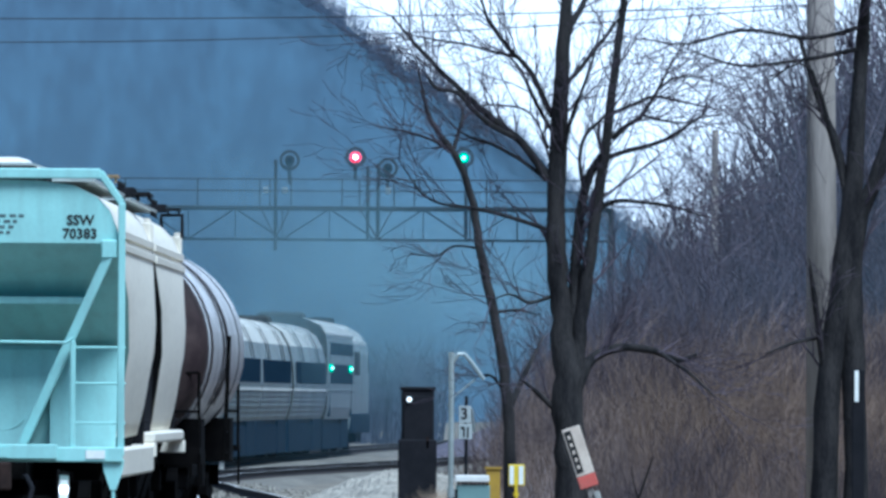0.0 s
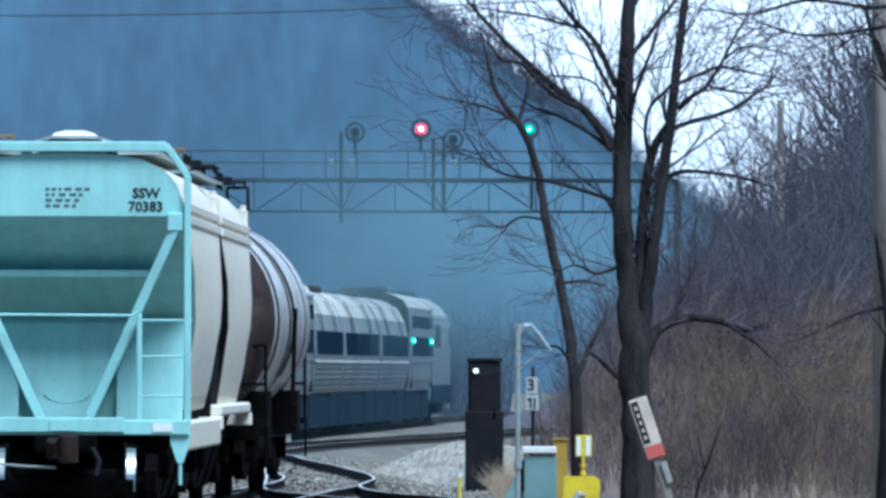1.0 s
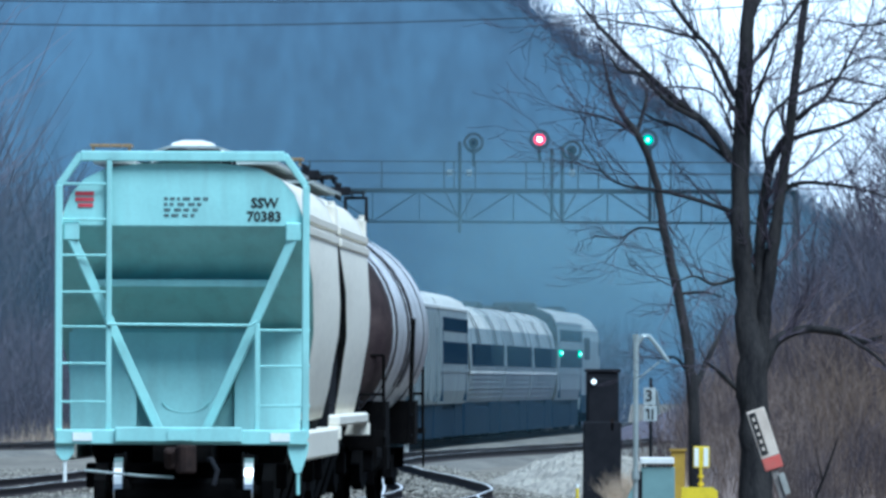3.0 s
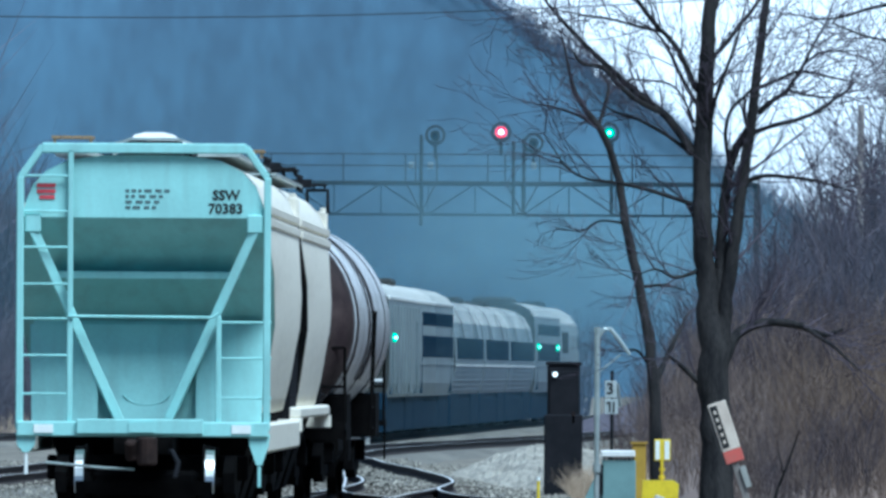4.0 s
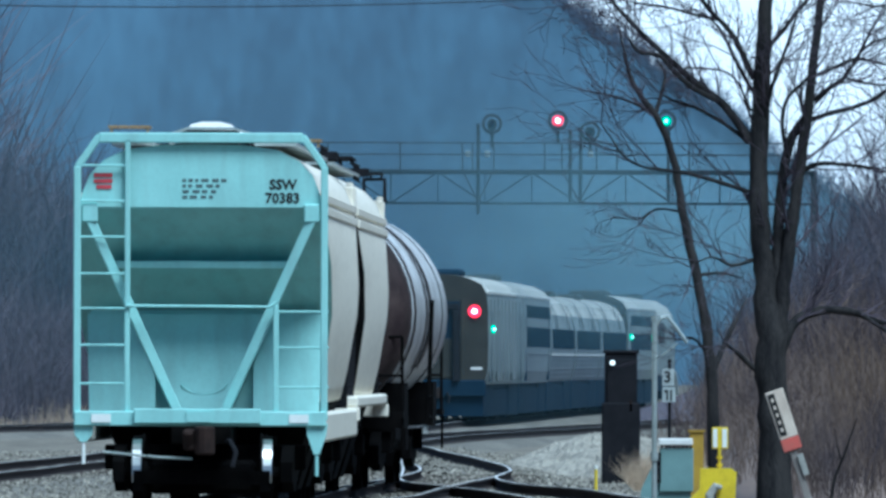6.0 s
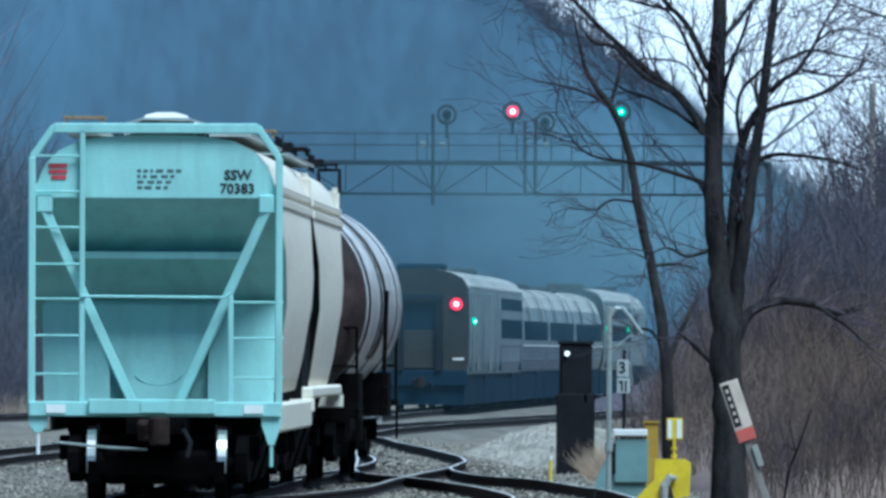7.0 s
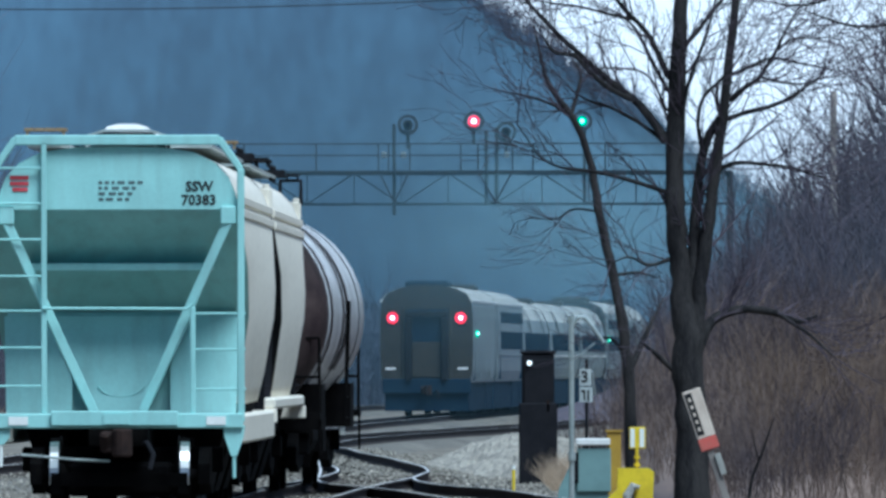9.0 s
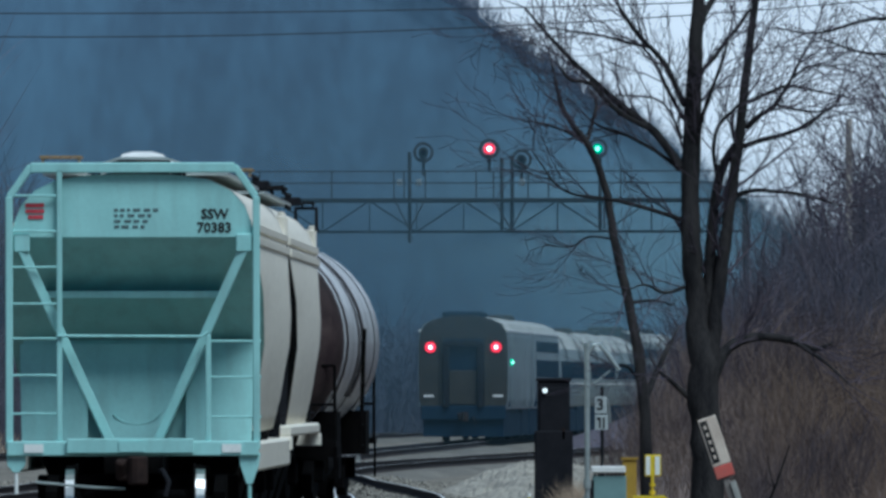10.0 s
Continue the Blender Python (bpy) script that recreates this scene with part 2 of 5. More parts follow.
def lie(x, y):
    """The height of the ground: a low bank rises to the right of the yard."""
    z = GROUND_Z
    z += 0.35 * max(0.0, min(1.0, (x - 4.0) / 4.0)) * max(0.0, min(1.0, (y - 150) / 40))
    return z + 0.05 * noise.noise((x * 0.4, y * 0.12, 0.0))


def build_ground():
    bm = B()
    xs = [-3000, -800, -250, -90, -40] + [x * 1.0 for x in range(-24, 25)] + [40, 90, 250, 800, 3000]
    ys = [-3000, -600, -100, 0, 40] + [80 + 4 * i for i in range(96)] + [480, 540, 640, 800, 1100, 1600, 3000, 4800]
    grid = [[bm.verts.new((x, y, lie(x, y) if abs(x) < 30 and 80 <= y <= 460 else GROUND_Z)) for x in xs] for y in ys]
    for r0, r1 in zip(grid, grid[1:]):
        for i in range(len(xs) - 1):
            bm.faces.new((r0[i], r0[i + 1], r1[i + 1], r1[i]))
    tagged(part("ground", bm, M_GROUND, None, smooth=True), "brown winter earth and old gravel ground", "ground", kind="structure")


RAIL = [(-0.07, -0.17), (0.07, -0.17), (0.07, -0.155), (0.012, -0.13), (0.012, -0.045), (0.036, -0.035), (0.036, -0.003), (0.028, 0.0), (0.019, 0.001),
        (-0.019, 0.001), (-0.028, 0.0), (-0.036, -0.003), (-0.036, -0.035), (-0.012, -0.045), (-0.012, -0.13), (-0.07, -0.155)]
RAIL_WORN = RAIL.index((0.019, 0.001))


def side_normals(line):
    d = np.gradient(line, axis=0)
    d /= np.linalg.norm(d, axis=1)[:, None]
    return np.stack([d[:, 1], -d[:, 0]], 1)


def build_track(label, points, ties=True, tie_range=(120, 262), sink=0.0):
    """points: the plan of the track's middle (x, y). The railheads lie at height 0."""
    track = thing("railway_track", Matrix(), label, "railway track", kind="structure")
    line = smooth_line(points, 2.0)
    nor = side_normals(line)
    bm = B()
    rings = []
    for (x, y), (nx, ny) in zip(line, nor):
        w = 0.06 * noise.noise((x, y * 0.2, 3.0))
        rings.append([(x + nx * o, y + ny * o, z) for o, z in ((-2.6 + w, GROUND_Z - 0.1), (-1.55, -0.17), (1.55, -0.17), (2.6 - w, GROUND_Z - 0.1))])
    part("ballast_bed", loft(bm, rings, caps=False, closed=False), M_BALLAST, track, "grey crushed stone bed")
    for side in (-0.753, 0.753):
        bm = B()
        loft(bm, [[(x + nx * (side + o), y + ny * (side + o), z + 0.016 * noise.noise((side, y * 0.11, 5.0))) for o, z in RAIL] for (x, y), (nx, ny) in zip(line, nor)])
        bm.faces.ensure_lookup_table()
        for k in range(len(line) - 1):
            bm.faces[k * len(RAIL) + RAIL_WORN].material_index = 1
        part("rail", bm, [M_RAIL, M_RAILTOP], track, "rusty rail with a bright running head")
    if ties:
        me = bpy.data.meshes.new("tie")
        bm = bx(B(), -1.3, 1.3, -0.11, 0.11, -0.16, 0.0)
        bmesh.ops.bevel(bm, geom=bm.edges[:], offset=0.012, segments=1, affect="EDGES")
        bm.to_mesh(me)
        bm.free()
        me.materials.append(M_TIE)
        fine = smooth_line(points, 0.56)
        fn = side_normals(fine)
        count = 0
        for (x, y), (nx, ny) in zip(fine, fn):
            if tie_range[0] < y < tie_range[1] and count < 290:
                a = math.atan2(ny, nx) + random.uniform(-0.02, 0.02)
                shared("tie", me, track, Matrix.Translation((x, y, -0.157 - sink + random.uniform(-0.012, 0.008))) @ Matrix.Rotation(a, 4, "Z"))
                count += 1
    return track


HOPPER_TRACK = [(-13.0, 40), (-8.9, 95), (-5.9, 137), (-5.25, 147.5), (-4.68, 158.7), (-4.0, 169), (-3.45, 178), (-3.14, 194), (-2.75, 211), (-2.4, 220), (-2.1, 232), (-2.1, 250), (-2.3, 278), (-2.6, 306), (-2.9, 340)]
SIDING = [(-3.6, 70), (-1.75, 115), (-1.0, 129.6), (-0.74, 135.4), (-0.17, 150), (0.5, 164), (0.98, 171.8), (1.55, 181), (1.68, 187.5), (1.46, 197), (0.98, 207.5), (0.40, 216), (-0.14, 221.5), (-0.45, 227), (-0.56, 237), (-0.31, 252), (-0.72, 275), (-1.63, 305), (-2.2, 340), (-0.9, 375), (2.0, 413), (5.4, 460), (9.5, 520)]
CROSSOVER = [(-3.0, 186), (-1.92, 198), (-1.5, 209), (-1.14, 221), (-0.72, 232), (-0.42, 243)]
MAIN = [(-20.0, 20), (-11.5, 160), (-8.72, 236), (-7.6, 269), (-5.0, 345), (-2.45, 423), (-1.62, 449), (-0.5, 475), (0.5, 501), (1.75, 534), (3.75, 579),
        (6.0, 620), (10.6, 700), (19.0, 800), (30.0, 900)]
FAR_TRACK = [(-22.0, 300), (-14.4, 406), (-12.3, 424), (-8.0, 500), (-3.0, 600), (0.0, 650)]


def build_stones():
    """Loose crushed stone on the bed and the ground between the tracks."""
    rng = np.random.default_rng(5)
    v0 = np.array([(1, 0, -.3), (-.4, .9, -.3), (-.5, -.8, -.3), (.1, .1, .75), (.6, .6, .3), (-.7, .1, .35)])
    f0 = [(0, 4, 3), (4, 1, 3), (1, 5, 3), (5, 2, 3), (2, 0, 3), (0, 1, 4), (1, 2, 5)]
    verts, faces = [], []
    n = 85000
    ys = 120 + 225 * rng.random(n) ** 1.8
    xs = rng.uniform(-8.5, 6.0, n) * (0.55 + ys / 400)
    lines = [np.array([smooth_line(p, 2.0)[:, 1], smooth_line(p, 2.0)[:, 0]]) for p in (HOPPER_TRACK, SIDING, CROSSOVER, MAIN)]
    for x, y in zip(xs, ys):
        if y < 205 and x > np.interp(y, *lines[1]) + 2.0 and rng.random() < 0.8:
            continue
        z = lie(x, y)
        for ly, lx in lines:
            d = abs(x - np.interp(y, ly, lx, left=-99, right=-99))
            if d < 2.7:
                z = max(z, -0.17 if d < 1.55 else -0.17 - (d - 1.55) * 0.2)
        s = rng.uniform(0.018, 0.042)
        a = rng.uniform(0, 6.28)
        c, q = math.cos(a), math.sin(a)
        w = v0 * (s * rng.uniform(0.7, 1.3, 3))
        k = len(verts)
        verts.extend(zip(x + w[:, 0] * c - w[:, 1] * q, y + w[:, 0] * q + w[:, 1] * c, z + w[:, 2] + 0.3 * s))
        faces.extend([tuple(i + k for i in f) for f in f0])
    me = bpy.data.meshes.new("loose_ballast")
    me.from_pydata(verts, [], faces)
    me.materials.append(M_STONE)
    tagged(new("loose_ballast", me), "loose grey crushed stone between the tracks", "ballast", kind="stuff")


def build_gravel_heap():
    bm = B()
    rings = []
    for i in range(60):
        y = 274 + i * 0.9
        h = math.sin(math.pi * i / 59) ** 0.7
        x0 = 0.1 + 0.01 * (y - 274)
        rings.append([(x0 + u * 3.7, y, GROUND_Z - 0.05 + h * (0.95 * math.sin(math.pi * u) ** 0.8 * (0.45 + 0.55 * u) + 0.12 * noise.noise((u * 9, y * 0.5, 1))) + random.uniform(-0.035, 0.035)) for u in [k / 60 for k in range(61)]])
    tagged(part("gravel_bank", loft(bm, rings, caps=False, closed=False), M_GRAVEL, None), "low heap of pale grey gravel beside the tracks", "gravel heap")


build_ground()
build_track("rusty siding track under the standing freight wagons", HOPPER_TRACK)
build_track("bent siding track with rusty rails on dark ties", SIDING)
build_track("short crossover track joining the siding", CROSSOVER, sink=0.01)
build_track("main line track under the passenger train", MAIN, ties=True, tie_range=(225, 300))
build_track("second main line track beyond the first", FAR_TRACK, ties=False)
build_stones()
build_gravel_heap()


# ---- freight wagons ----
def wheel_mesh(radius=0.457, lateral=1.0, sky_glint=False):
    bm = B()
    prof = [(-0.065, radius + 0.027), (-0.035, radius + 0.02), (-0.03, radius), (0.075, radius - 0.006), (0.075, radius - 0.06), (0.03, radius - 0.09), (0.03, 0.16),
            (0.09, 0.14), (0.09, 0.09), (-0.09, 0.09), (-0.09, 0.14), (-0.01, 0.17), (-0.01, radius - 0.09), (-0.065, radius - 0.06)]
    n = 28
    vs = [[bm.verts.new((x * lateral, r * math.cos(k * math.tau / n), r * math.sin(k * math.tau / n))) for x, r in prof] for k in range(n)]
    for k in range(n):
        a, b = vs[k], vs[(k + 1) % n]
        for i in range(len(prof)):
            j = (i + 1) % len(prof)
            f = bm.faces.new((a[i], a[j], b[j], b[i]))
            # bright steel only on the upper front tread paints in the sky's reflection
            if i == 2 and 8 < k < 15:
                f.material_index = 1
    me = bpy.data.meshes.new("wheel")
    bm.to_mesh(me)
    bm.free()
    me.materials.append(M_BLACK)
    me.materials.append(M_SHINY if sky_glint else M_BLACK)
    return me


WHEEL_R, WHEEL_L = wheel_mesh(), wheel_mesh(lateral=-1.0)
GLINT_R, GLINT_L = wheel_mesh(sky_glint=True), wheel_mesh(lateral=-1.0, sky_glint=True)


def bogie(parent, y, half_base=0.89, mat=M_BLACK, sky_glint=False):
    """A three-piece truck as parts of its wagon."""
    for x, me, bright in ((0.753, WHEEL_R, GLINT_R), (-0.753, WHEEL_L, GLINT_L)):
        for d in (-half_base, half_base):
            shared("wheel", bright if sky_glint and d < 0 else me, parent, Matrix.Translation((x, y + d, 0.457)))
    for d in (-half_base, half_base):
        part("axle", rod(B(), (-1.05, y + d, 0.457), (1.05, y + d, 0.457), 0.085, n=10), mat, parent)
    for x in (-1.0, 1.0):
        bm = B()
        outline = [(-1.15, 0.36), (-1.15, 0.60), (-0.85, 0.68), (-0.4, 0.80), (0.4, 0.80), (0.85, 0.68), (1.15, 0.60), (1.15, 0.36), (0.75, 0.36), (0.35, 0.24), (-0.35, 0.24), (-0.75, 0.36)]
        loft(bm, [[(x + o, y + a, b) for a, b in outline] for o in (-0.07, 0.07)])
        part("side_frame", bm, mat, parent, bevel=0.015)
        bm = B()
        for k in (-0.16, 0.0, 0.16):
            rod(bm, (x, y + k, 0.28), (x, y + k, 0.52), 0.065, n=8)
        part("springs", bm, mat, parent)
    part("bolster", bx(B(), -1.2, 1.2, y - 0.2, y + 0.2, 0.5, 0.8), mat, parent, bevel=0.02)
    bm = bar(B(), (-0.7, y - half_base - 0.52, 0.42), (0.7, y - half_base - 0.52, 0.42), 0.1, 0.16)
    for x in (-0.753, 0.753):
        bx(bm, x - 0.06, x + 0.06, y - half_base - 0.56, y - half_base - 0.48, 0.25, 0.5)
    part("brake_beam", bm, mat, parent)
    # added solid box closes the bogie's gaps, standing in for shade
    part("bogie_filler", bx(B(), -0.62, 0.62, y - half_base - 0.35, y + half_base + 0.35, 0.22, 0.62), mat, parent, bevel=0.05)


def coupler(parent, y, way):
    bm = bx(B(), -0.09, 0.09, min(y, y + way * 0.5), max(y, y + way * 0.5), 0.78, 0.98)
    bx(bm, -0.15, 0.10, min(y + way * 0.42, y + way * 0.66), max(y + way * 0.42, y + way * 0.66), 0.74, 1.0)
    rod(bm, (0.08, y + way * 0.66, 0.69), (0.08, y + way * 0.66, 1.03), 0.12, n=12)
    rod(bm, (-0.12, y + way * 0.58, 0.76), (-0.12, y + way * 0.72, 0.98), 0.07, n=8)
    part("coupler", bm, M_RUST, parent, "brown rusty coupler knuckle", bevel=0.025)
    bm = B()
    tube(bm, [(0.32, y, 0.85), (0.36, y + way * 0.25, 0.86), (0.44, y + way * 0.4, 0.72), (0.40, y + way * 0.45, 0.55)], [0.03] * 4, 6)
    part("air_hose", bm, M_DARK, parent)


SECTION = [(1.32, 1.30), (1.43, 1.75), (1.505, 2.25), (1.53, 2.75), (1.50, 3.25), (1.44, 3.62), (1.40, 3.80), (1.32, 4.0), (1.16, 4.17), (0.9, 4.30), (0.5, 4.355), (0.0, 4.365)]


def half_width(z):
    zs, xs = [p[1] for p in SECTION], [p[0] for p in SECTION]
    return float(np.interp(z, zs, xs))


def body_ring(y, low):
    """One closed section of a bulging hopper body, cut off at height low."""
    zs = [low + (3.62 - low) * k / 12 for k in range(13)]
    right = [(half_width(z), y, z) for z in zs] + [(x, y, z) for x, z in SECTION[6:]]
    left = [(-x, yy, z) for x, yy, z in right[:-1]]
    return right + left[::-1]


def covered_hopper(m, lettered, sill_z, sill_h, label, length=15.6, stretch_z=1.0):
    car = thing("covered_hopper", m, label, "freight wagon", "standing freight wagons")
    L = length
    # body with sloping end sheets
    bm = B()
    loft(bm, [body_ring(y, low) for y, low in ((0.09, 3.62), (0.11, 3.60), (1.0, 2.94), (1.7, 2.35), (2.9, 1.32), (L / 2, 1.30), (L - 2.9, 1.32), (L - 1.7, 2.35), (L - 0.11, 3.60), (L - 0.09, 3.62))])
    bm.normal_update()
    for f in bm.faces:
        c = f.calc_center_median()
        if abs(f.normal.y) > 0.35 and (c.y < 2.95 or c.y > L - 2.95):
            f.material_index = 1
    # the pale wagon's end sheets go dark to mimic shade in the coupling gap
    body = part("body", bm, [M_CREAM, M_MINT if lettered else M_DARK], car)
    for p in body.data.polygons:
        p.use_smooth = p.material_index == 0
    # eave bands along the sides
    for s in (-1, 1):
        for z, w in ((3.74, 0.05), (3.58, 0.035)):
            part("eave_band", bx(B(), s * (half_width(z) - 0.02), s * (half_width(z) + w), 0.25, L - 0.25, z - 0.05, z + 0.05), M_CREAM, car, bevel=0.01)
        part("side_sill", bx(B(), s * 1.30, s * 1.47, 0.06, L - 0.06, sill_z, sill_z + sill_h), M_CREAM, car, "pale deep side sill", bevel=0.03)
    # outlet bays, built wide and low to fill the black shade beneath
    for k in range(3):
        yc = L / 2 + (k - 1) * 3.6
        bm = B()
        loft(bm, [[(-1.3, yc - 1.7, 1.35), (1.3, yc - 1.7, 1.35), (1.3, yc + 1.7, 1.35), (-1.3, yc + 1.7, 1.35)], [(-0.95, yc - 1.0, 0.22), (0.95, yc - 1.0, 0.22), (0.95, yc + 1.0, 0.22), (-0.95, yc + 1.0, 0.22)]])
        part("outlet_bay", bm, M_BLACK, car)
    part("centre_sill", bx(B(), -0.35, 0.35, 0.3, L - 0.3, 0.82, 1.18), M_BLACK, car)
    for end in (0, 1):
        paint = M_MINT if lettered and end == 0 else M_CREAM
        # inner parts of the other ends coloured dark in place of gap shade
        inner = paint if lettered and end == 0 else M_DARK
        fl = (lambda y: y) if end == 0 else (lambda y: L - y)

        def P(x, y, z):
            return (x, fl(y), z)

        def bxe(bm, x0, x1, y0, y1, z0, z1):
            return bx(bm, x0, x1, min(fl(y0), fl(y1)), max(fl(y0), fl(y1)), z0, z1)
        # deck plates that slope up to the hopper bottom
        for s in (-1, 1):
            bm = B()
            loft(bm, [[P(s * 0.585, 1.32, 1.2), P(s * 1.37, 1.32, 1.2), P(s * 1.37, 1.36, 1.2), P(s * 0.585, 1.36, 1.2)],
                      [P(s * 0.585, 1.50, 2.36), P(s * 1.40, 1.50, 2.36), P(s * 1.40, 1.55, 2.36), P(s * 0.585, 1.55, 2.36)]])
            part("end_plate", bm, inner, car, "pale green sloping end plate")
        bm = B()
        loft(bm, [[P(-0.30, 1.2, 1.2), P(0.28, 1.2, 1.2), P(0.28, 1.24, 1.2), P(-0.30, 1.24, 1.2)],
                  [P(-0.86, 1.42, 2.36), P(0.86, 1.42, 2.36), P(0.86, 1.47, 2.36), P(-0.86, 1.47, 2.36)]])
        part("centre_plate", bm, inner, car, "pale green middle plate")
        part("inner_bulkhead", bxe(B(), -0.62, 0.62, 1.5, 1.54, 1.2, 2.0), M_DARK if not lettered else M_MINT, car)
        bm = B()
        tube(bm, [P(0.28 * math.cos(a), 1.245, 1.56 - 0.16 * math.sin(a)) for a in [0.2 + 2.7 * k / 10 for k in range(11)]], [0.012] * 11, 5)
        part("stain_ring", bm, M_MINT, car, "round weld seam")
        part("slope_stiffener", bar(B(), P(-1.12, 0.80, 2.94), P(1.12, 0.80, 2.94), 0.40, 0.09), paint, car, "pale cross stiffener", bevel=0.01)
        part("slope_edge", bar(B(), P(-1.36, 1.56, 2.38), P(1.36, 1.56, 2.38), 0.10, 0.05), paint, car)
        for s in (-1, 1):
            part("diagonal_brace", bar(B(), P(s * 1.36, 0.06, 3.58), P(s * 0.28, 0.30, 1.2), 0.05, 0.115), paint, car, "pale green diagonal end brace", bevel=0.01)
            part("brace_head", bxe(B(), s * 1.22, s * 1.41, 0.03, 0.085, 3.44, 3.66), paint, car, bevel=0.015)
            wide = 1.462 if lettered and end == 0 else 1.36
            part("corner_post", bxe(B(), s * (wide - 0.042), s * (wide + 0.043), 0.0, 0.1, 1.10 if wide > 1.4 else 3.2, 4.10), paint, car, "pale corner post", bevel=0.012)
            if wide > 1.4:
                part("corner_strut", bar(B(), P(s * wide, 0.05, 4.09), P(s * 1.20, 0.05, 4.46), 0.085, 0.085), paint, car, bevel=0.012)
            if not (lettered and end == 0):
                part("corner_panel", bxe(B(), s * 1.2, s * 1.43, 0.1, 0.2, 2.9, 4.05), paint, car, "cream corner panel", bevel=0.02)
                continue
            part("reflective_plate", bxe(B(), s * 1.17 - 0.115, s * 1.17 + 0.115, -0.064, -0.052, 1.07, 1.17), M_REFLECT, car, "white reflective plate")
            # hanging step brackets at the corners
            bm = B()
            w = 0.12 if s < 0 else 0.13
            drop = 0.84 if s < 0 else 0.70
            loft(bm, [[P(s * 1.38 - w, 0.0, 1.06), P(s * 1.38 + w, 0.0, 1.06), P(s * 1.38 + w, 0.06, 1.06), P(s * 1.38 - w, 0.06, 1.06)],
                      [P(s * 1.38 - w * 0.85, 0.0, 0.92), P(s * 1.38 + w * 0.85, 0.0, 0.92), P(s * 1.38 + w * 0.85, 0.06, 0.92), P(s * 1.38 - w * 0.85, 0.06, 0.92)],
                      [P(s * 1.38 - 0.035, 0.0, drop), P(s * 1.38 + 0.035, 0.0, drop), P(s * 1.38 + 0.035, 0.06, drop), P(s * 1.38 - 0.035, 0.06, drop)]])
            part("step_bracket", bm, paint, car, "pale green hanging bracket")
            part("bracket_rod", rod(B(), P(s * 1.38, 0.03, drop + 0.02), P(s * 1.38, 0.03, drop - 0.26), 0.022, n=8), M_REFLECT if s < 0 else paint, car)
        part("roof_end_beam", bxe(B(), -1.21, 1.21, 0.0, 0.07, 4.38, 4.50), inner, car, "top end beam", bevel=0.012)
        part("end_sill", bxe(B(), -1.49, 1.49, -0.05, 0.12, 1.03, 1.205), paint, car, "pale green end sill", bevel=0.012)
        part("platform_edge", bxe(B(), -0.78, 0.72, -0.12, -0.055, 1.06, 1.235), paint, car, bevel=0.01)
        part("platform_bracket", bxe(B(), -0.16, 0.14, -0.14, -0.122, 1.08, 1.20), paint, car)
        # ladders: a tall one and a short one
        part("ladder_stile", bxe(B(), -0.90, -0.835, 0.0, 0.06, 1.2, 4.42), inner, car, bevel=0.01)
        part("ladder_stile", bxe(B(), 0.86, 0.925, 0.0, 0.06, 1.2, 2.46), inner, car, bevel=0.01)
        for z in (4.11, 3.69, 3.265, 2.83, 2.42, 1.985, 1.53):
            part("rung", rod(B(), P(-1.45, 0.02, z), P(-0.87, 0.02, z), 0.014, n=6), inner, car)
        for z in (2.385, 1.96, 1.49):
            part("rung", rod(B(), P(0.89, 0.02, z), P(1.52 if lettered and end == 0 else 1.40, 0.02, z), 0.014, n=6), inner, car)
        part("grab_bar", tube(B(), [P(-0.88, -0.02, 2.45), P(0.82, -0.02, 2.44), P(0.89, 0.0, 2.5)], [0.018] * 3, 6), paint, car, "long horizontal grab bar")
        part("brake_rod", tube(B(), [P(-1.15, 0.1, 0.72), P(-0.5, 0.1, 0.66), P(-0.1, 0.2, 0.64)], [0.016] * 3, 6), M_GALV, car)
        coupler(car, fl(0.0), -1 if end == 0 else 1)
        bogie(car, fl(1.95), sky_glint=lettered and end == 0)
        # running boards over the roof ends
        for x0, x1 in ((-1.10, -0.60), (1.20, 1.42)):
            bm = B()
            z0 = 4.555 if x0 < 0 else 4.40
            for k in range(4):
                bxe(bm, x0 + k * (x1 - x0) / 4, x0 + (k + 0.86) * (x1 - x0) / 4, 0.1, 0.9, z0, z0 + 0.03)
            for x in (x0 + 0.02, x1 - 0.05):
                bxe(bm, x, x + 0.03, 0.12, 0.16, z0 - 0.07, z0)
            part("running_board", bm, M_TANWOOD if lettered and end == 0 else M_DARK, car, "walkway board end")
    # roof hatches and walkway
    for k in range(4):
        y0 = 0.7 + k * (L - 2.6) / 3
        bm = B()
        loft(bm, [[(-0.30, y0, 4.32), (0.42, y0, 4.32), (0.42, y0 + 1.1, 4.32), (-0.30, y0 + 1.1, 4.32)],
                  [(-0.24, y0 + 0.1, 4.545), (0.40, y0 + 0.1, 4.545), (0.40, y0 + 1.0, 4.545), (-0.24, y0 + 1.0, 4.545)]])
        # coaming coloured dark for the shadow under the hatch lid
        part("hatch_coaming", bm, M_DARK, car, "dark shaded hatch coaming", bevel=0.02)
        bm = B()
        gull = [(-0.56, 4.455), (-0.26, 4.55), (-0.18, 4.575), (0.36, 4.575), (0.45, 4.55), (0.70, 4.465)]
        loft(bm, [[(x, y, z + dz) for x, z in gull] + [(x, y, z + dz - 0.028) for x, z in gull[::-1]] for y, dz in ((y0 - 0.06, 0.0), (y0 + 0.06, 0.0))])
        part("hatch_strap", bm, M_GALV, car, "grey gull-shaped hatch strap")
        bm = B()
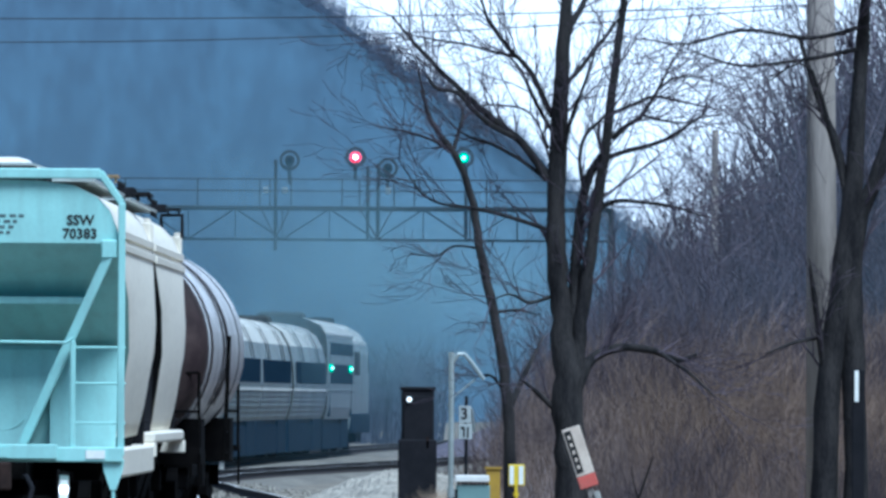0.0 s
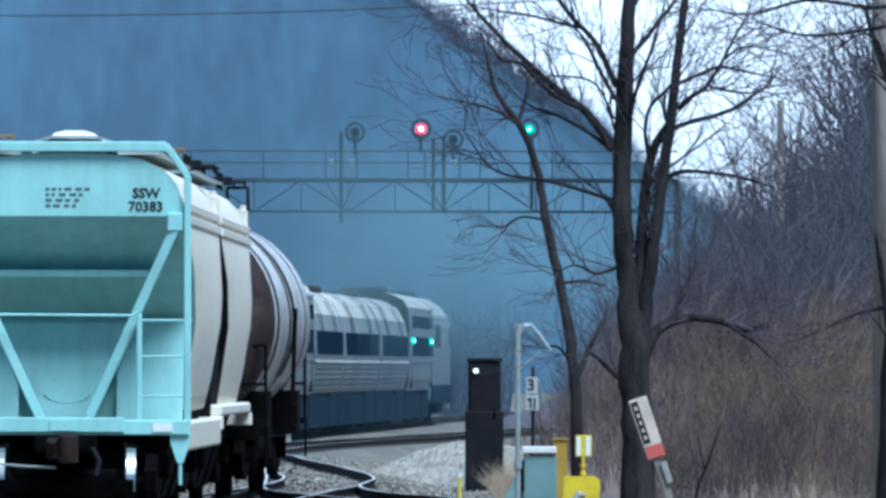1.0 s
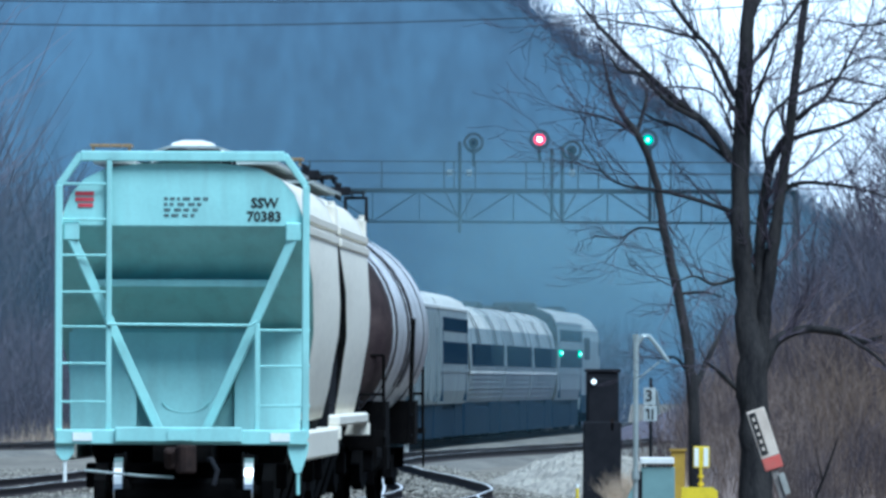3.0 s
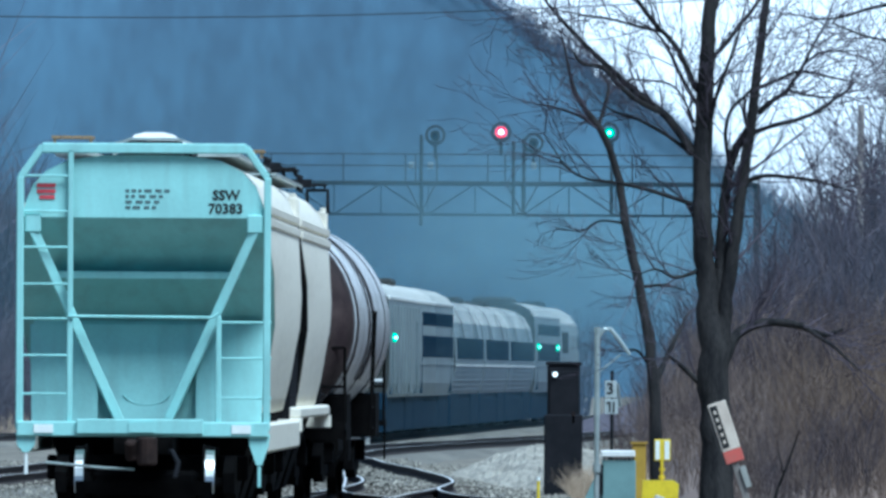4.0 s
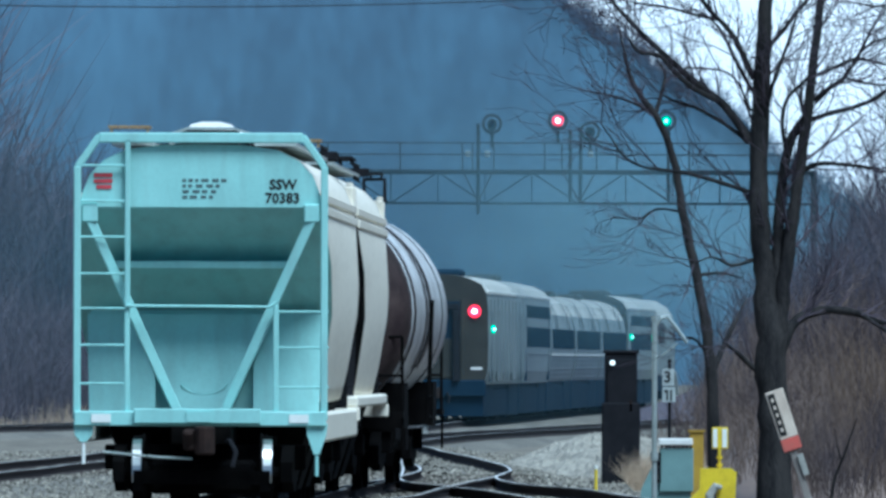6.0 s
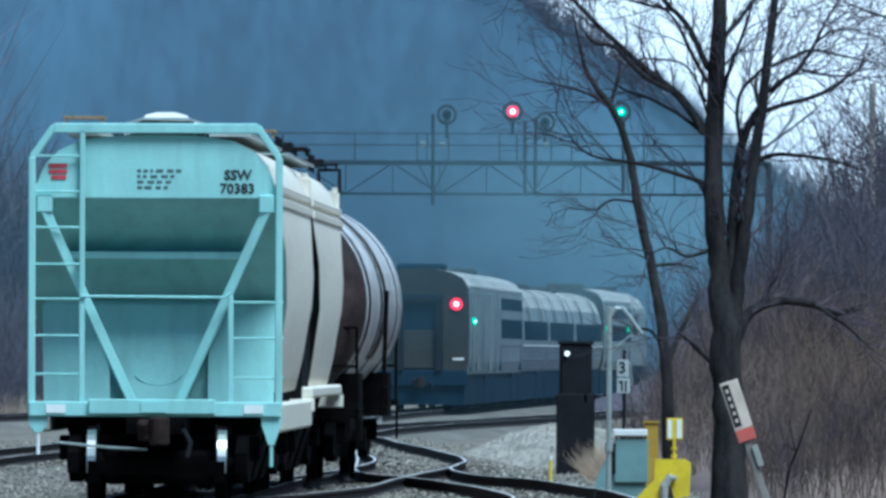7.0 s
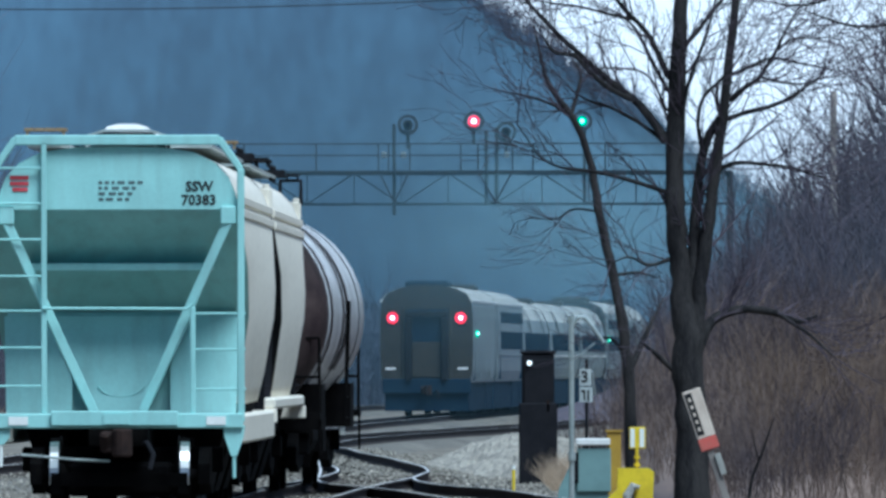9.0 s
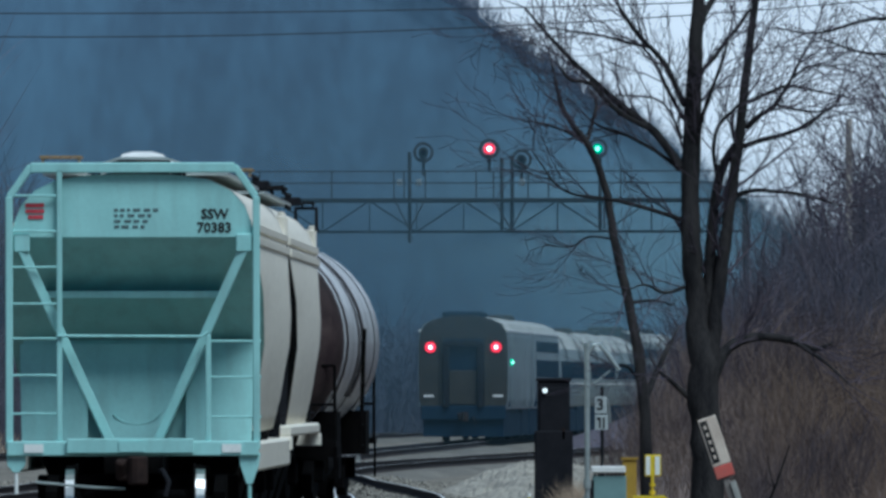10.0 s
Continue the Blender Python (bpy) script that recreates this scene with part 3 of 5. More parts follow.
        loft(bm, [[(-0.17, y0 + 0.1, 4.578), (0.35, y0 + 0.1, 4.578), (0.35, y0 + 1.0, 4.578), (-0.17, y0 + 1.0, 4.578)],
                  [(-0.15, y0 + 0.12, 4.612), (0.32, y0 + 0.12, 4.612), (0.32, y0 + 0.96, 4.612), (-0.15, y0 + 0.96, 4.612)],
                  [(-0.02, y0 + 0.25, 4.645), (0.20, y0 + 0.25, 4.645), (0.20, y0 + 0.85, 4.645), (-0.02, y0 + 0.85, 4.645)]])
        part("roof_hatch", bm, M_WHITE, car, "white flat-domed roof hatch", bevel=0.01)
    for s in (-0.85, 0.85):
        part("roof_walkway", bx(B(), s - 0.25, s + 0.25, 1.0, L - 1.0, 4.36, 4.40), M_GALV, car)
    bm = B()
    for k in range(14):
        y = L - 3.2 + 0.2 * k
        rod(bm, (1.08, y, 4.3), (1.08, y, 4.52), 0.012, n=5)
    bar(bm, (1.08, L - 3.2, 4.52), (1.08, L - 0.5, 4.52), 0.03, 0.03)
    part("walkway_rail", bm, M_DARK, car)
    if not lettered:
        part("roof_grab", tube(B(), [(1.44, L - 0.5, 4.02), (1.44, L - 0.5, 4.34), (1.15, L - 0.5, 4.34), (1.15, L - 0.5, 4.1)], [0.03] * 4, 6), M_DARK, car, "dark roof grab iron")
    if lettered:
        words("SSW", 0.165, M_LETTER, car, pose(0.97, 0.086, 3.885, 90))
        words("70383", 0.165, M_LETTER, car, pose(0.965, 0.086, 3.725, 90))
        rnd = random.Random(4)
        for row, w in enumerate((0.52, 0.47, 0.42, 0.34)):
            x = -0.22
            while x < -0.24 + w:
                k = rnd.uniform(0.03, 0.09)
                part("stencil_bar", bx(B(), x, min(x + k, -0.2 + w), 0.083, 0.089, 3.925 - row * 0.066, 3.955 - row * 0.066), M_STENCIL, car)
                x += k + rnd.uniform(0.025, 0.05)
        for row, (x0, x1) in enumerate(((-1.24, -1.06), (-1.27, -1.05), (-1.27, -1.05))):
            part("warning_bar", bx(B(), x0, x1, 0.078, 0.089, 3.835 + row * 0.07, 3.88 + row * 0.07), M_REDSTENCIL, car, "red stencilled warning bar")
    return car


def tank_car(m, label, L=14.6, R=1.52, cz=2.50):
    car = thing("tank_car", m, label, "tank wagon", "standing freight wagons")
    bm = B()
    n = 40
    rings = []
    for d, k in ((0.0, 0.05), (0.04, 0.4), (0.15, 0.7), (0.34, 0.9), (0.6, 1.0), (1.3, 1.0), (L - 0.6, 1.0), (L - 0.34, 0.9), (L - 0.15, 0.7), (L - 0.04, 0.4), (L, 0.05)):
        rings.append([(R * k * math.cos(a * math.tau / n), d, cz + R * k * math.sin(a * math.tau / n)) for a in range(n)])
    loft(bm, rings)
    for f in bm.faces:
        if f.calc_center_median().y < 1.3:
            f.material_index = 1
    part("tank", bm, [M_TANK, M_TANKEND], car, smooth=True)
    for y in (2.6, L / 2, L - 2.6):
        bm = B()
        loft(bm, [[((R + o) * math.cos(a * math.tau / n), y + d, cz + (R + o) * math.sin(a * math.tau / n)) for a in range(n)] for o, d in ((0.0, -0.04), (0.012, -0.04), (0.012, 0.04), (0.0, 0.04))], caps=False)
        part("tank_band", bm, M_DARK if y > 3 else M_TANKEND, car, smooth=True)
    # overflow streaks down the side from the manway
    for y, w in ((2.2, 0.25), (L / 2 - 0.9, 0.22), (L / 2 + 0.6, 0.3)):
        bm = B()
        loft(bm, [[((R + 0.012) * math.cos(a), yy, cz + (R + 0.012) * math.sin(a)) for a in [1.35 - 1.9 * k / 14 for k in range(15)]] for yy in (y - w, y, y + w)], caps=False, closed=False)
        part("spill_stain", bm, M_TANKEND, car, "dark brown spill stain", smooth=True)
    part("manway", rod(B(), (0, L / 2, cz + R - 0.05), (0, L / 2, cz + R + 0.32), 0.35, n=20), M_DARK, car, bevel=0.02)
    for y in (0.3, L - 0.3):
        part("end_platform", bx(B(), -1.45, 1.45, y - 0.35, y + 0.35, 1.0, 1.09), M_BLACK, car)
        bm = B()
        for x in (-1.42, 1.42):
            rod(bm, (x, y, 1.05), (x, y, 2.15), 0.025, n=6)
            rod(bm, (x, y + 0.3, 0.5), (x, y + 0.3, 1.05), 0.02, n=6)
        for z in (1.6, 2.15):
            rod(bm, (-1.42, y, z), (1.42, y, z), 0.02, n=6)
        part("end_railing", bm, M_BLACK, car, "black end handrail")
    for x in (-1, 1):
        bm = B()
        rod(bm, (x * 1.5, L / 2 - 0.3, 0.9), (x * 1.56, L / 2 - 0.3, cz + 0.2), 0.02, n=6)
        rod(bm, (x * 1.5, L / 2 + 0.3, 0.9), (x * 1.56, L / 2 + 0.3, cz + 0.2), 0.02, n=6)
        for k in range(6):
            rod(bm, (x * 1.53, L / 2 - 0.3, 1.0 + 0.3 * k), (x * 1.53, L / 2 + 0.3, 1.0 + 0.3 * k), 0.014, n=6)
        part("side_ladder", bm, M_BLACK, car)
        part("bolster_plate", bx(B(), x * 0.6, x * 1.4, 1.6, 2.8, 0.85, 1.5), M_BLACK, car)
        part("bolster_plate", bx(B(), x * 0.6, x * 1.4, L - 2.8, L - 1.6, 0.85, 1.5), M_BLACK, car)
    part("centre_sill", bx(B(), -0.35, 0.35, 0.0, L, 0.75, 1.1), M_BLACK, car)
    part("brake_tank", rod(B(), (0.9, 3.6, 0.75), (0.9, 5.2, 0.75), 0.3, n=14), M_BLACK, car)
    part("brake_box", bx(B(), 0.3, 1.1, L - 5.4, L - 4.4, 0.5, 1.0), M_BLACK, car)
    coupler(car, 0.0, -1)
    coupler(car, L, 1)
    bogie(car, 1.9)
    bogie(car, L - 1.9)
    # a bright end lamp plate beside the far steps
    part("step_plate", bx(B(), 1.15, 1.22, L - 0.5, L - 0.4, 0.72, 0.98), M_REFLECT, car, "small white plate")
    return car


covered_hopper(pose(-3.36, 178.0, 0, 0, 0, -0.95), True, 0.84, 0.35, "pale mint green and grey covered hopper wagon with black lettering")
covered_hopper(pose(-3.10, 194.8, 0, 0, 0, -1.0), False, 1.20, 0.15, "weathered grey-white covered hopper wagon coupled behind the green one")
tank_car(pose(-2.59, 212.2, 0, 0, 0, -2.1), "white tank wagon with brown spill stains and black underframe")


# ---- passenger train ----
def car_ring(sec, y, sx=1.0, dz=0.0):
    right = [(x * sx, y, z + (dz if z > 3 else 0)) for x, z in sec]
    return right + [(-x, yy, z) for x, yy, z in right[::-1] if abs(x) > 1e-6]


VIEW_SEC = [(1.48, 1.12), (1.58, 1.5), (1.60, 2.4), (1.59, 3.4), (1.55, 3.85), (1.38, 4.14), (1.0, 4.32), (0.5, 4.42), (0.0, 4.45)]
AMF_SEC = [(1.40, 1.15), (1.53, 1.6), (1.60, 2.2), (1.57, 2.85), (1.45, 3.4), (1.22, 3.82), (0.85, 4.06), (0.42, 4.16), (0.0, 4.18)]


def coach_under(car, L):
    part("underframe", bx(B(), -1.35, 1.35, -L / 2 + 0.4, L / 2 - 0.4, 0.85, 1.15), M_CARBLUE, car)
    # dark boxes and skirts reach down to stand in for under-train shadow
    for y0, y1 in ((-6.2, -2.2), (-2.0, 2.2), (2.4, 6.2)):
        part("equipment_box", bx(B(), -1.40, 1.40, y0 - 0.15, y1 + 0.15, 0.14, 1.0), M_CARBLUE, car, "dark blue equipment box", bevel=0.04)
    for y in (-L / 2 + 3.6, L / 2 - 3.6):
        bogie(car, y, 1.3, M_CARBLUE)
        part("skirt", bx(B(), -1.42, 1.42, y - 3.55, y + 3.55, 0.16, 1.14), M_CARBLUE, car)


def windows(car, z0, z1, ys, w, x):
    for s in (-1, 1):
        for y in ys:
            part("window", bx(B(), s * (x - 0.02), s * (x + 0.018), y - w / 2, y + w / 2, z0, z1), M_GLASS, car, bevel=0.01)


def coach(name, sec, label, kind, rear=False, lamp=False, L=25.1):
    """Middle of the coach at the origin, on the railhead; +y runs forward."""
    car = thing(name, Matrix(), label, "passenger coach", "passenger train")
    bm = B()
    loft(bm, [car_ring(sec, y, sx) for y, sx in ((-L / 2, 0.985), (-L / 2 + 0.06, 1.0), (L / 2 - 0.06, 1.0), (L / 2, 0.985))])
    bm.normal_update()
    for f in bm.faces:
        if abs(f.normal.y) > 0.8:
            f.material_index = 1
        elif f.calc_center_median().z > (3.5 if kind == "round" else 3.95):
            f.material_index = 2
    part("body", bm, [M_STAINLESS, M_GREYEND, M_TRAINROOF], car)
    coach_under(car, L)
    half = L / 2
    if kind == "tall":
        for s in (-1, 1):
            part("roof_edge", bx(B(), s * 1.50, s * 1.585, -half, half, 3.84, 3.95), M_TRAINEDGE, car, "pale roof edge band", bevel=0.02)
            part("lower_band", bx(B(), s * 1.595, s * 1.615, -half + 0.1, half - 0.1, 2.05, 2.14), M_STAINLESS, car)
        ys = [-half + 3.2 + 2.02 * k for k in range(11)]
        windows(car, 2.28, 2.92, ys, 1.66, 1.592)
        windows(car, 3.22, 3.62, ys, 1.66, 1.588)
    elif kind == "baggage":
        for s in (-1, 1):
            part("roof_edge", bx(B(), s * 1.50, s * 1.585, -half, half, 3.84, 3.95), M_TRAINEDGE, car, "pale roof edge band", bevel=0.02)
            for y in (-5.5, 5.5):
                part("side_door", bx(B(), s * 1.585, s * 1.61, y - 1.1, y + 1.1, 1.25, 3.4), M_STAINLESS, car, bevel=0.02)
            for k in range(10):
                y = -half + 1.2 + 2.6 * k
                part("side_post", bx(B(), s * 1.59, s * 1.62, y - 0.08, y + 0.08, 1.2, 3.7), M_STAINLESS, car)
    else:
        ys = [-half + 1.9 + 1.63 * k for k in range(14)]
        windows(car, 2.25, 2.92, ys, 1.50, 1.60)
        for yb in (-half + 6.5, half - 6.5):
            bm = B()
            loft(bm, [[((x + 0.05) * sg, yy, z + 0.05) for x, z in sec[3:]] for sg, yy in ((1, yb - 0.45), (1, yb + 0.45))], caps=False, closed=False)
            part("roof_strap", bm, M_GREYEND, car, "dark roof joint strap")
        for s in (-1, 1):
            part("waist_band", bx(B(), s * 1.59, s * 1.62, -half + 0.1, half - 0.1, 2.02, 2.09), M_TRAINEDGE, car, "pale waist stripe")
            for k in range(5):
                z = 1.3 + 0.15 * k
                x = float(np.interp(z, [p[1] for p in sec], [p[0] for p in sec]))
                part("flute", bx(B(), s * (x - 0.01), s * (x + 0.022), -half + 0.1, half - 0.1, z - 0.03, z + 0.03), M_STAINLESS, car)
    # end vestibule seam and diaphragm
    for e in (-1, 1):
        if kind != "round":
            part("vestibule_seam", bx(B(), -1.605, 1.605, e * (half - 2.02) - 0.04, e * (half - 2.02) + 0.04, 1.2, 3.3), M_CARBLUE, car)
        bm = B()
        for x0, x1, z0, z1 in ((-0.72, -0.5, 1.2, 3.35), (0.5, 0.72, 1.2, 3.35), (-0.72, 0.72, 3.35, 3.55)):
            bx(bm, x0, x1, e * half - 0.22, e * half + 0.14, z0, z1)
        part("diaphragm", bm, M_DARK, car, bevel=0.03)
        if rear and e < 0:
            part("door_panel", bx(B(), -0.5, 0.5, e * half - 0.05, e * half + 0.02, 1.3, 2.5), M_GREYEND, car, "dull lower door panel", bevel=0.02)
            continue
        part("end_door", bx(B(), -0.42, 0.42, e * half - 0.03, e * half + 0.03, 1.25, 3.2), M_STAINLESS if e > 0 else M_GREYEND, car)
        part("door_window", bx(B(), -0.28, 0.28, e * half - 0.045, e * half + 0.045, 2.35, 2.95), M_GLASS, car)
    part("roof_unit", bx(B(), -0.75, 0.75, -half + 0.2, -half + 3.2, sec[-1][1] - 0.10, sec[-1][1] + 0.14), M_CARBLUE if rear else M_GREYEND, car, "dark roof housing", bevel=0.08)
    if rear:
        y = -half
        part("dark_end_panel", bx(B(), -0.74, 0.74, y - 0.03, y + 0.02, 2.45, 3.62), M_CARBLUE, car, "dark recessed end panel")
        for s in (-1, 1):
            part("end_post", bx(B(), s * 0.73, s * 0.85, y - 0.06, y + 0.05, 1.15, 3.7), M_GREYEND, car, bevel=0.02)
            lamp_ob = part("marker_lamp", rod(B(), (s * 1.16, y - 0.06, 3.32), (s * 1.16, y + 0.02, 3.32), 0.19, n=20), M_REDLAMP, car, "glowing red marker lamp")
            part("lamp_core", rod(B(), (s * 1.16, y - 0.075, 3.32), (s * 1.16, y - 0.05, 3.32), 0.075, n=16), M_REDCORE, lamp_ob)
            part("grab_plate", bx(B(), s * 1.05, s * 1.4, y - 0.03, y + 0.02, 1.56, 1.64), M_WHITE, car)
        part("end_beam", bx(B(), -1.5, 1.5, y - 0.1, y + 0.2, 0.75, 1.25), M_CARBLUE, car, bevel=0.03)
        coupler(car, y, -1)
    if lamp:
        for yy in ([-half + 1.4] if rear else [-half + 1.2, half - 5.0]):
            g = part("side_lamp", rod(B(), (1.57, yy, 2.78), (1.72, yy, 2.78), 0.12, n=16), M_GREENLAMP, car, "small glowing green side lamp")
            ball(bm := B(), (1.70, yy - 0.10, 2.78), 0.055)
            part("lamp_core", bm, M_GREENCORE, g)
    return car


def locomotive():
    car = thing("diesel_locomotive", Matrix(), "grey diesel passenger locomotive with dark blue skirt pulling the train", "locomotive", "passenger train")
    L, half = 21.0, 10.5
    sec = [(1.42, 0.75), (1.50, 1.3), (1.52, 2.4), (1.52, 3.3), (1.42, 3.7), (1.15, 4.1), (0.7, 4.36), (0.0, 4.40)]

    def ring(y, top, w=1.0):
        r = [(x * w, y, min(z, top)) for x, z in sec]
        return r + [(-x, yy, z) for x, yy, z in r[::-1] if abs(x) > 1e-6]
    bm = B()
    loft(bm, [ring(-half, 4.4), ring(half - 3.6, 4.4), ring(half - 2.6, 4.3, 0.99), ring(half - 1.4, 3.1, 0.94), ring(half - 0.2, 2.6, 0.85), ring(half, 2.3, 0.78)])
    for f in bm.faces:
        f.material_index = 1 if f.calc_center_median().z > 3.8 else 0
    part("body", bm, [M_STAINLESS, M_TRAINROOF], car)
    for s in (-1, 1):
        part("skirt", bx(B(), s * 1.3, s * 1.535, -half + 0.2, half - 2.0, 0.62, 1.28), M_CARBLUE, car, bevel=0.02)
        part("roof_edge", bx(B(), s * 1.36, s * 1.46, -half + 0.2, half - 4.0, 3.66, 3.76), M_TRAINEDGE, car, "pale roof edge band")
        part("side_grille", bx(B(), s * 1.51, s * 1.545, -8.0, -3.0, 2.6, 3.4), M_DARK, car)
        part("cab_window", bx(B(), s * 1.47, s * 1.535, half - 4.4, half - 3.4, 2.75, 3.3), M_GLASS, car)
        part("fuel_tank", bx(B(), s * 0.3, s * 1.4, -3.0, 3.0, 0.28, 0.8), M_CARBLUE, car, bevel=0.05)
    part("roof_fan", rod(B(), (0, -6.5, 4.36), (0, -6.5, 4.55), 0.7, n=20), M_DARK, car)
    part("roof_fan", rod(B(), (0, -4.5, 4.36), (0, -4.5, 4.55), 0.7, n=20), M_DARK, car)
    part("exhaust_stack", bx(B(), -0.3, 0.3, 0.4, 1.6, 4.35, 4.62), M_DARK, car)
    part("windscreen", bar(B(), (0, half - 2.52, 4.1), (0, half - 1.45, 3.2), 2.2, 0.06), M_GLASS, car)
    bogie(car, -half + 4.0, 1.35, M_CARBLUE)
    bogie(car, half - 4.6, 1.35, M_CARBLUE)
    return car


TRAIN = [
    (coach("baggage_coach", VIEW_SEC, "grey stainless steel baggage coach with two glowing red marker lamps", "baggage", rear=True, lamp=True), 13.0),
    (coach("sleeping_coach", VIEW_SEC, "stainless steel sleeping coach with two rows of dark windows", "tall"), 39.2),
    (coach("passenger_coach", AMF_SEC, "round-sided stainless steel passenger coach with dark window band", "round"), 65.4),
    (coach("passenger_coach", AMF_SEC, "round-sided stainless steel passenger coach with dark window band", "round"), 91.6),
    (coach("passenger_coach", AMF_SEC, "round-sided stainless steel passenger coach with dark window band", "round"), 117.8),
    (coach("sleeping_coach", VIEW_SEC, "stainless steel sleeping coach with green side lamps behind the locomotive", "tall", lamp=True), 144.0),
    (locomotive(), 168.0),
]
MAIN_LINE = smooth_line(MAIN, 1.0)
MAIN_S = np.concatenate([[0], np.cumsum(np.linalg.norm(np.diff(MAIN_LINE, axis=0), axis=1))])
START = float(np.interp(423.0, MAIN_LINE[:, 1], MAIN_S))


def on_main(s):
    return np.array([np.interp(s, MAIN_S, MAIN_LINE[:, 0]), np.interp(s, MAIN_S, MAIN_LINE[:, 1])])


def rear_at(t):
    """How far along the main line the train's rear end has come: about 17 m/s and gathering pace."""
    return START + 3.0 + 17.4 * (t - 4.5) + 0.31 * (t - 4.5) ** 2


def train_pose(s):
    a, b = on_main(s - 9.0), on_main(s + 9.0)
    c = (a + b) / 2
    return pose(c[0], c[1], 0.0, 0, 0, -math.degrees(math.atan2(b[0] - a[0], b[1] - a[1])))


# ---- signal bridge over the main line ----
def signal_head(bridge_y, x, z, lit, group):
    sg = thing("railway_signal", pose(x, bridge_y, z), "dark round signal head with a " + ("lit red lamp" if lit is M_REDLAMP else "lit green lamp" if lit else "dark lens"), "railway signal", group)
    bm = B()
    loft(bm, [[(r * math.cos(k * math.tau / 28), y, r * math.sin(k * math.tau / 28)) for k in range(28)] for r, y in ((0.23, 0.02), (0.33, 0.02), (0.33, 0.10), (0.23, 0.10), (0.23, 0.02))], caps=False)
    for x in (-0.1, 0.1):
        bar(bm, (x, 0.06, 0.0), (x, 0.06, -0.27), 0.04, 0.04)
    part("target_ring", bm, M_GANTRY, sg, "dark round target ring")
    part("lamp_housing", rod(B(), (0, 0.06, 0), (0, 0.35, 0), 0.17, n=16), M_GANTRY, sg)
    bm = B()
    loft(bm, [[(0.14 * math.cos(a), y, 0.14 * math.sin(a)) for a in [0.3 + 2.54 * k / 10 for k in range(11)]] for y in (0.0, -0.3)], caps=False, closed=False)
    part("hood", bm, M_GANTRY, sg)
    if lit:
        g = part("lens", rod(B(), (0, -0.03, 0), (0, 0.03, 0), 0.18 if lit is M_REDLAMP else 0.15, n=20), lit, sg, "glowing lens")
        part("lens_core", rod(B(), (0.0, -0.05, 0), (0.0, -0.03, 0), 0.085 if lit is M_REDLAMP else 0.075, n=16), M_REDCORE if lit is M_REDLAMP else M_GREENCORE, g)
    else:
        part("lens", rod(B(), (0, -0.01, 0), (0, 0.03, 0), 0.1, n=16), M_GLASS, sg)
    part("mount", bx(B(), -0.05, 0.05, 0.2, 0.3, -0.75, -0.1), M_GANTRY, sg)
    return sg


def signal_bridge(y=480.0):
    g = thing("signal_bridge", pose(0, y, 0), "dark steel lattice signal bridge with walkway across the tracks", "signal bridge")
    x0, x1 = -10.5, 10.5
    for d in (0.0, 1.1):
        for z, h in ((6.86, 0.07), (7.85, 0.12)):
            part("chord", bar(B(), (x0, d, z), (x1, d, z), 0.09, h), M_GANTRY, g)
        n = 14
        w = (x1 - x0) / n
        for k in range(n):
            a, b = (6.86, 7.85) if k % 2 else (7.85, 6.86)
            part("diagonal", bar(B(), (x0 + k * w, d, a), (x0 + (k + 1) * w, d, b), 0.035, 0.035), M_GANTRY, g)
            part("vertical", bar(B(), (x0 + k * w, d, 6.86), (x0 + k * w, d, 7.85), 0.03, 0.03), M_GANTRY, g)
    part("walkway", bx(B(), x0, x1, -0.9, 0.0, 7.86, 7.92), M_GANTRY, g)
    for z in (8.4, 8.77):
        part("handrail", bar(B(), (x0, -0.9, z), (x1, -0.9, z), 0.045, 0.045), M_GANTRY, g)
    for k in range(9):
        x = x0 + 0.9 + k * 2.3
        part("rail_post", bar(B(), (x, -0.9, 7.9), (x, -0.9, 8.78), 0.05, 0.05), M_GANTRY, g)
    for x in (x0, x1):
        for d in (0.0, 1.1):
            part("leg", bx(B(), x - 0.09, x + 0.09, d - 0.09, d + 0.09, GROUND_Z - 0.1, 7.9), M_GANTRY, g)
        for k in range(6):
            part("leg_brace", bar(B(), (x, 0.0 if k % 2 else 1.1, -0.2 + k * 1.2), (x, 1.1 if k % 2 else 0.0, 1.0 + k * 1.2), 0.06, 0.06), M_GANTRY, g)
    for x, top in ((-0.22, 9.4), (2.72, 9.2), (3.05, 9.3), (5.85, 9.2)):
        part("signal_mast", rod(B(), (x, -0.3, 6.5 if x < 0 else 6.9), (x, -0.3, top), 0.06, n=10), M_GANTRY, g)
        for s in ((-0.32, 0.3) if x < 0 else (0.32,) if x == 3.05 else ()):
            part("junction_box", bx(B(), x + s - 0.09, x + s + 0.09, -0.5, -0.25, 8.32, 8.52), M_BOX, g, "small pale box", bevel=0.02)
    for x, w in ((-0.22, 0.5), (3.0, 0.55)):
        bm = B()
        for s in (-1, 1):
            bar(bm, (x + s * w, -0.95, 7.9), (x + s * w, -0.95, 8.75), 0.05, 0.05)
            bar(bm, (x + s * w, -0.95, 7.9), (x, -0.95, 6.9), 0.05, 0.05)
        part("cage", bm, M_GANTRY, g)
    signal_head(y - 0.55, 0.22, 9.38, None, "signal heads on the bridge")
    signal_head(y - 0.55, 2.32, 9.49, M_REDLAMP, "signal heads on the bridge")
    signal_head(y - 0.55, 3.35, 9.15, None, "signal heads on the bridge")
    signal_head(y - 0.55, 5.77, 9.49, M_GREENLAMP, "signal heads on the bridge")


signal_bridge()


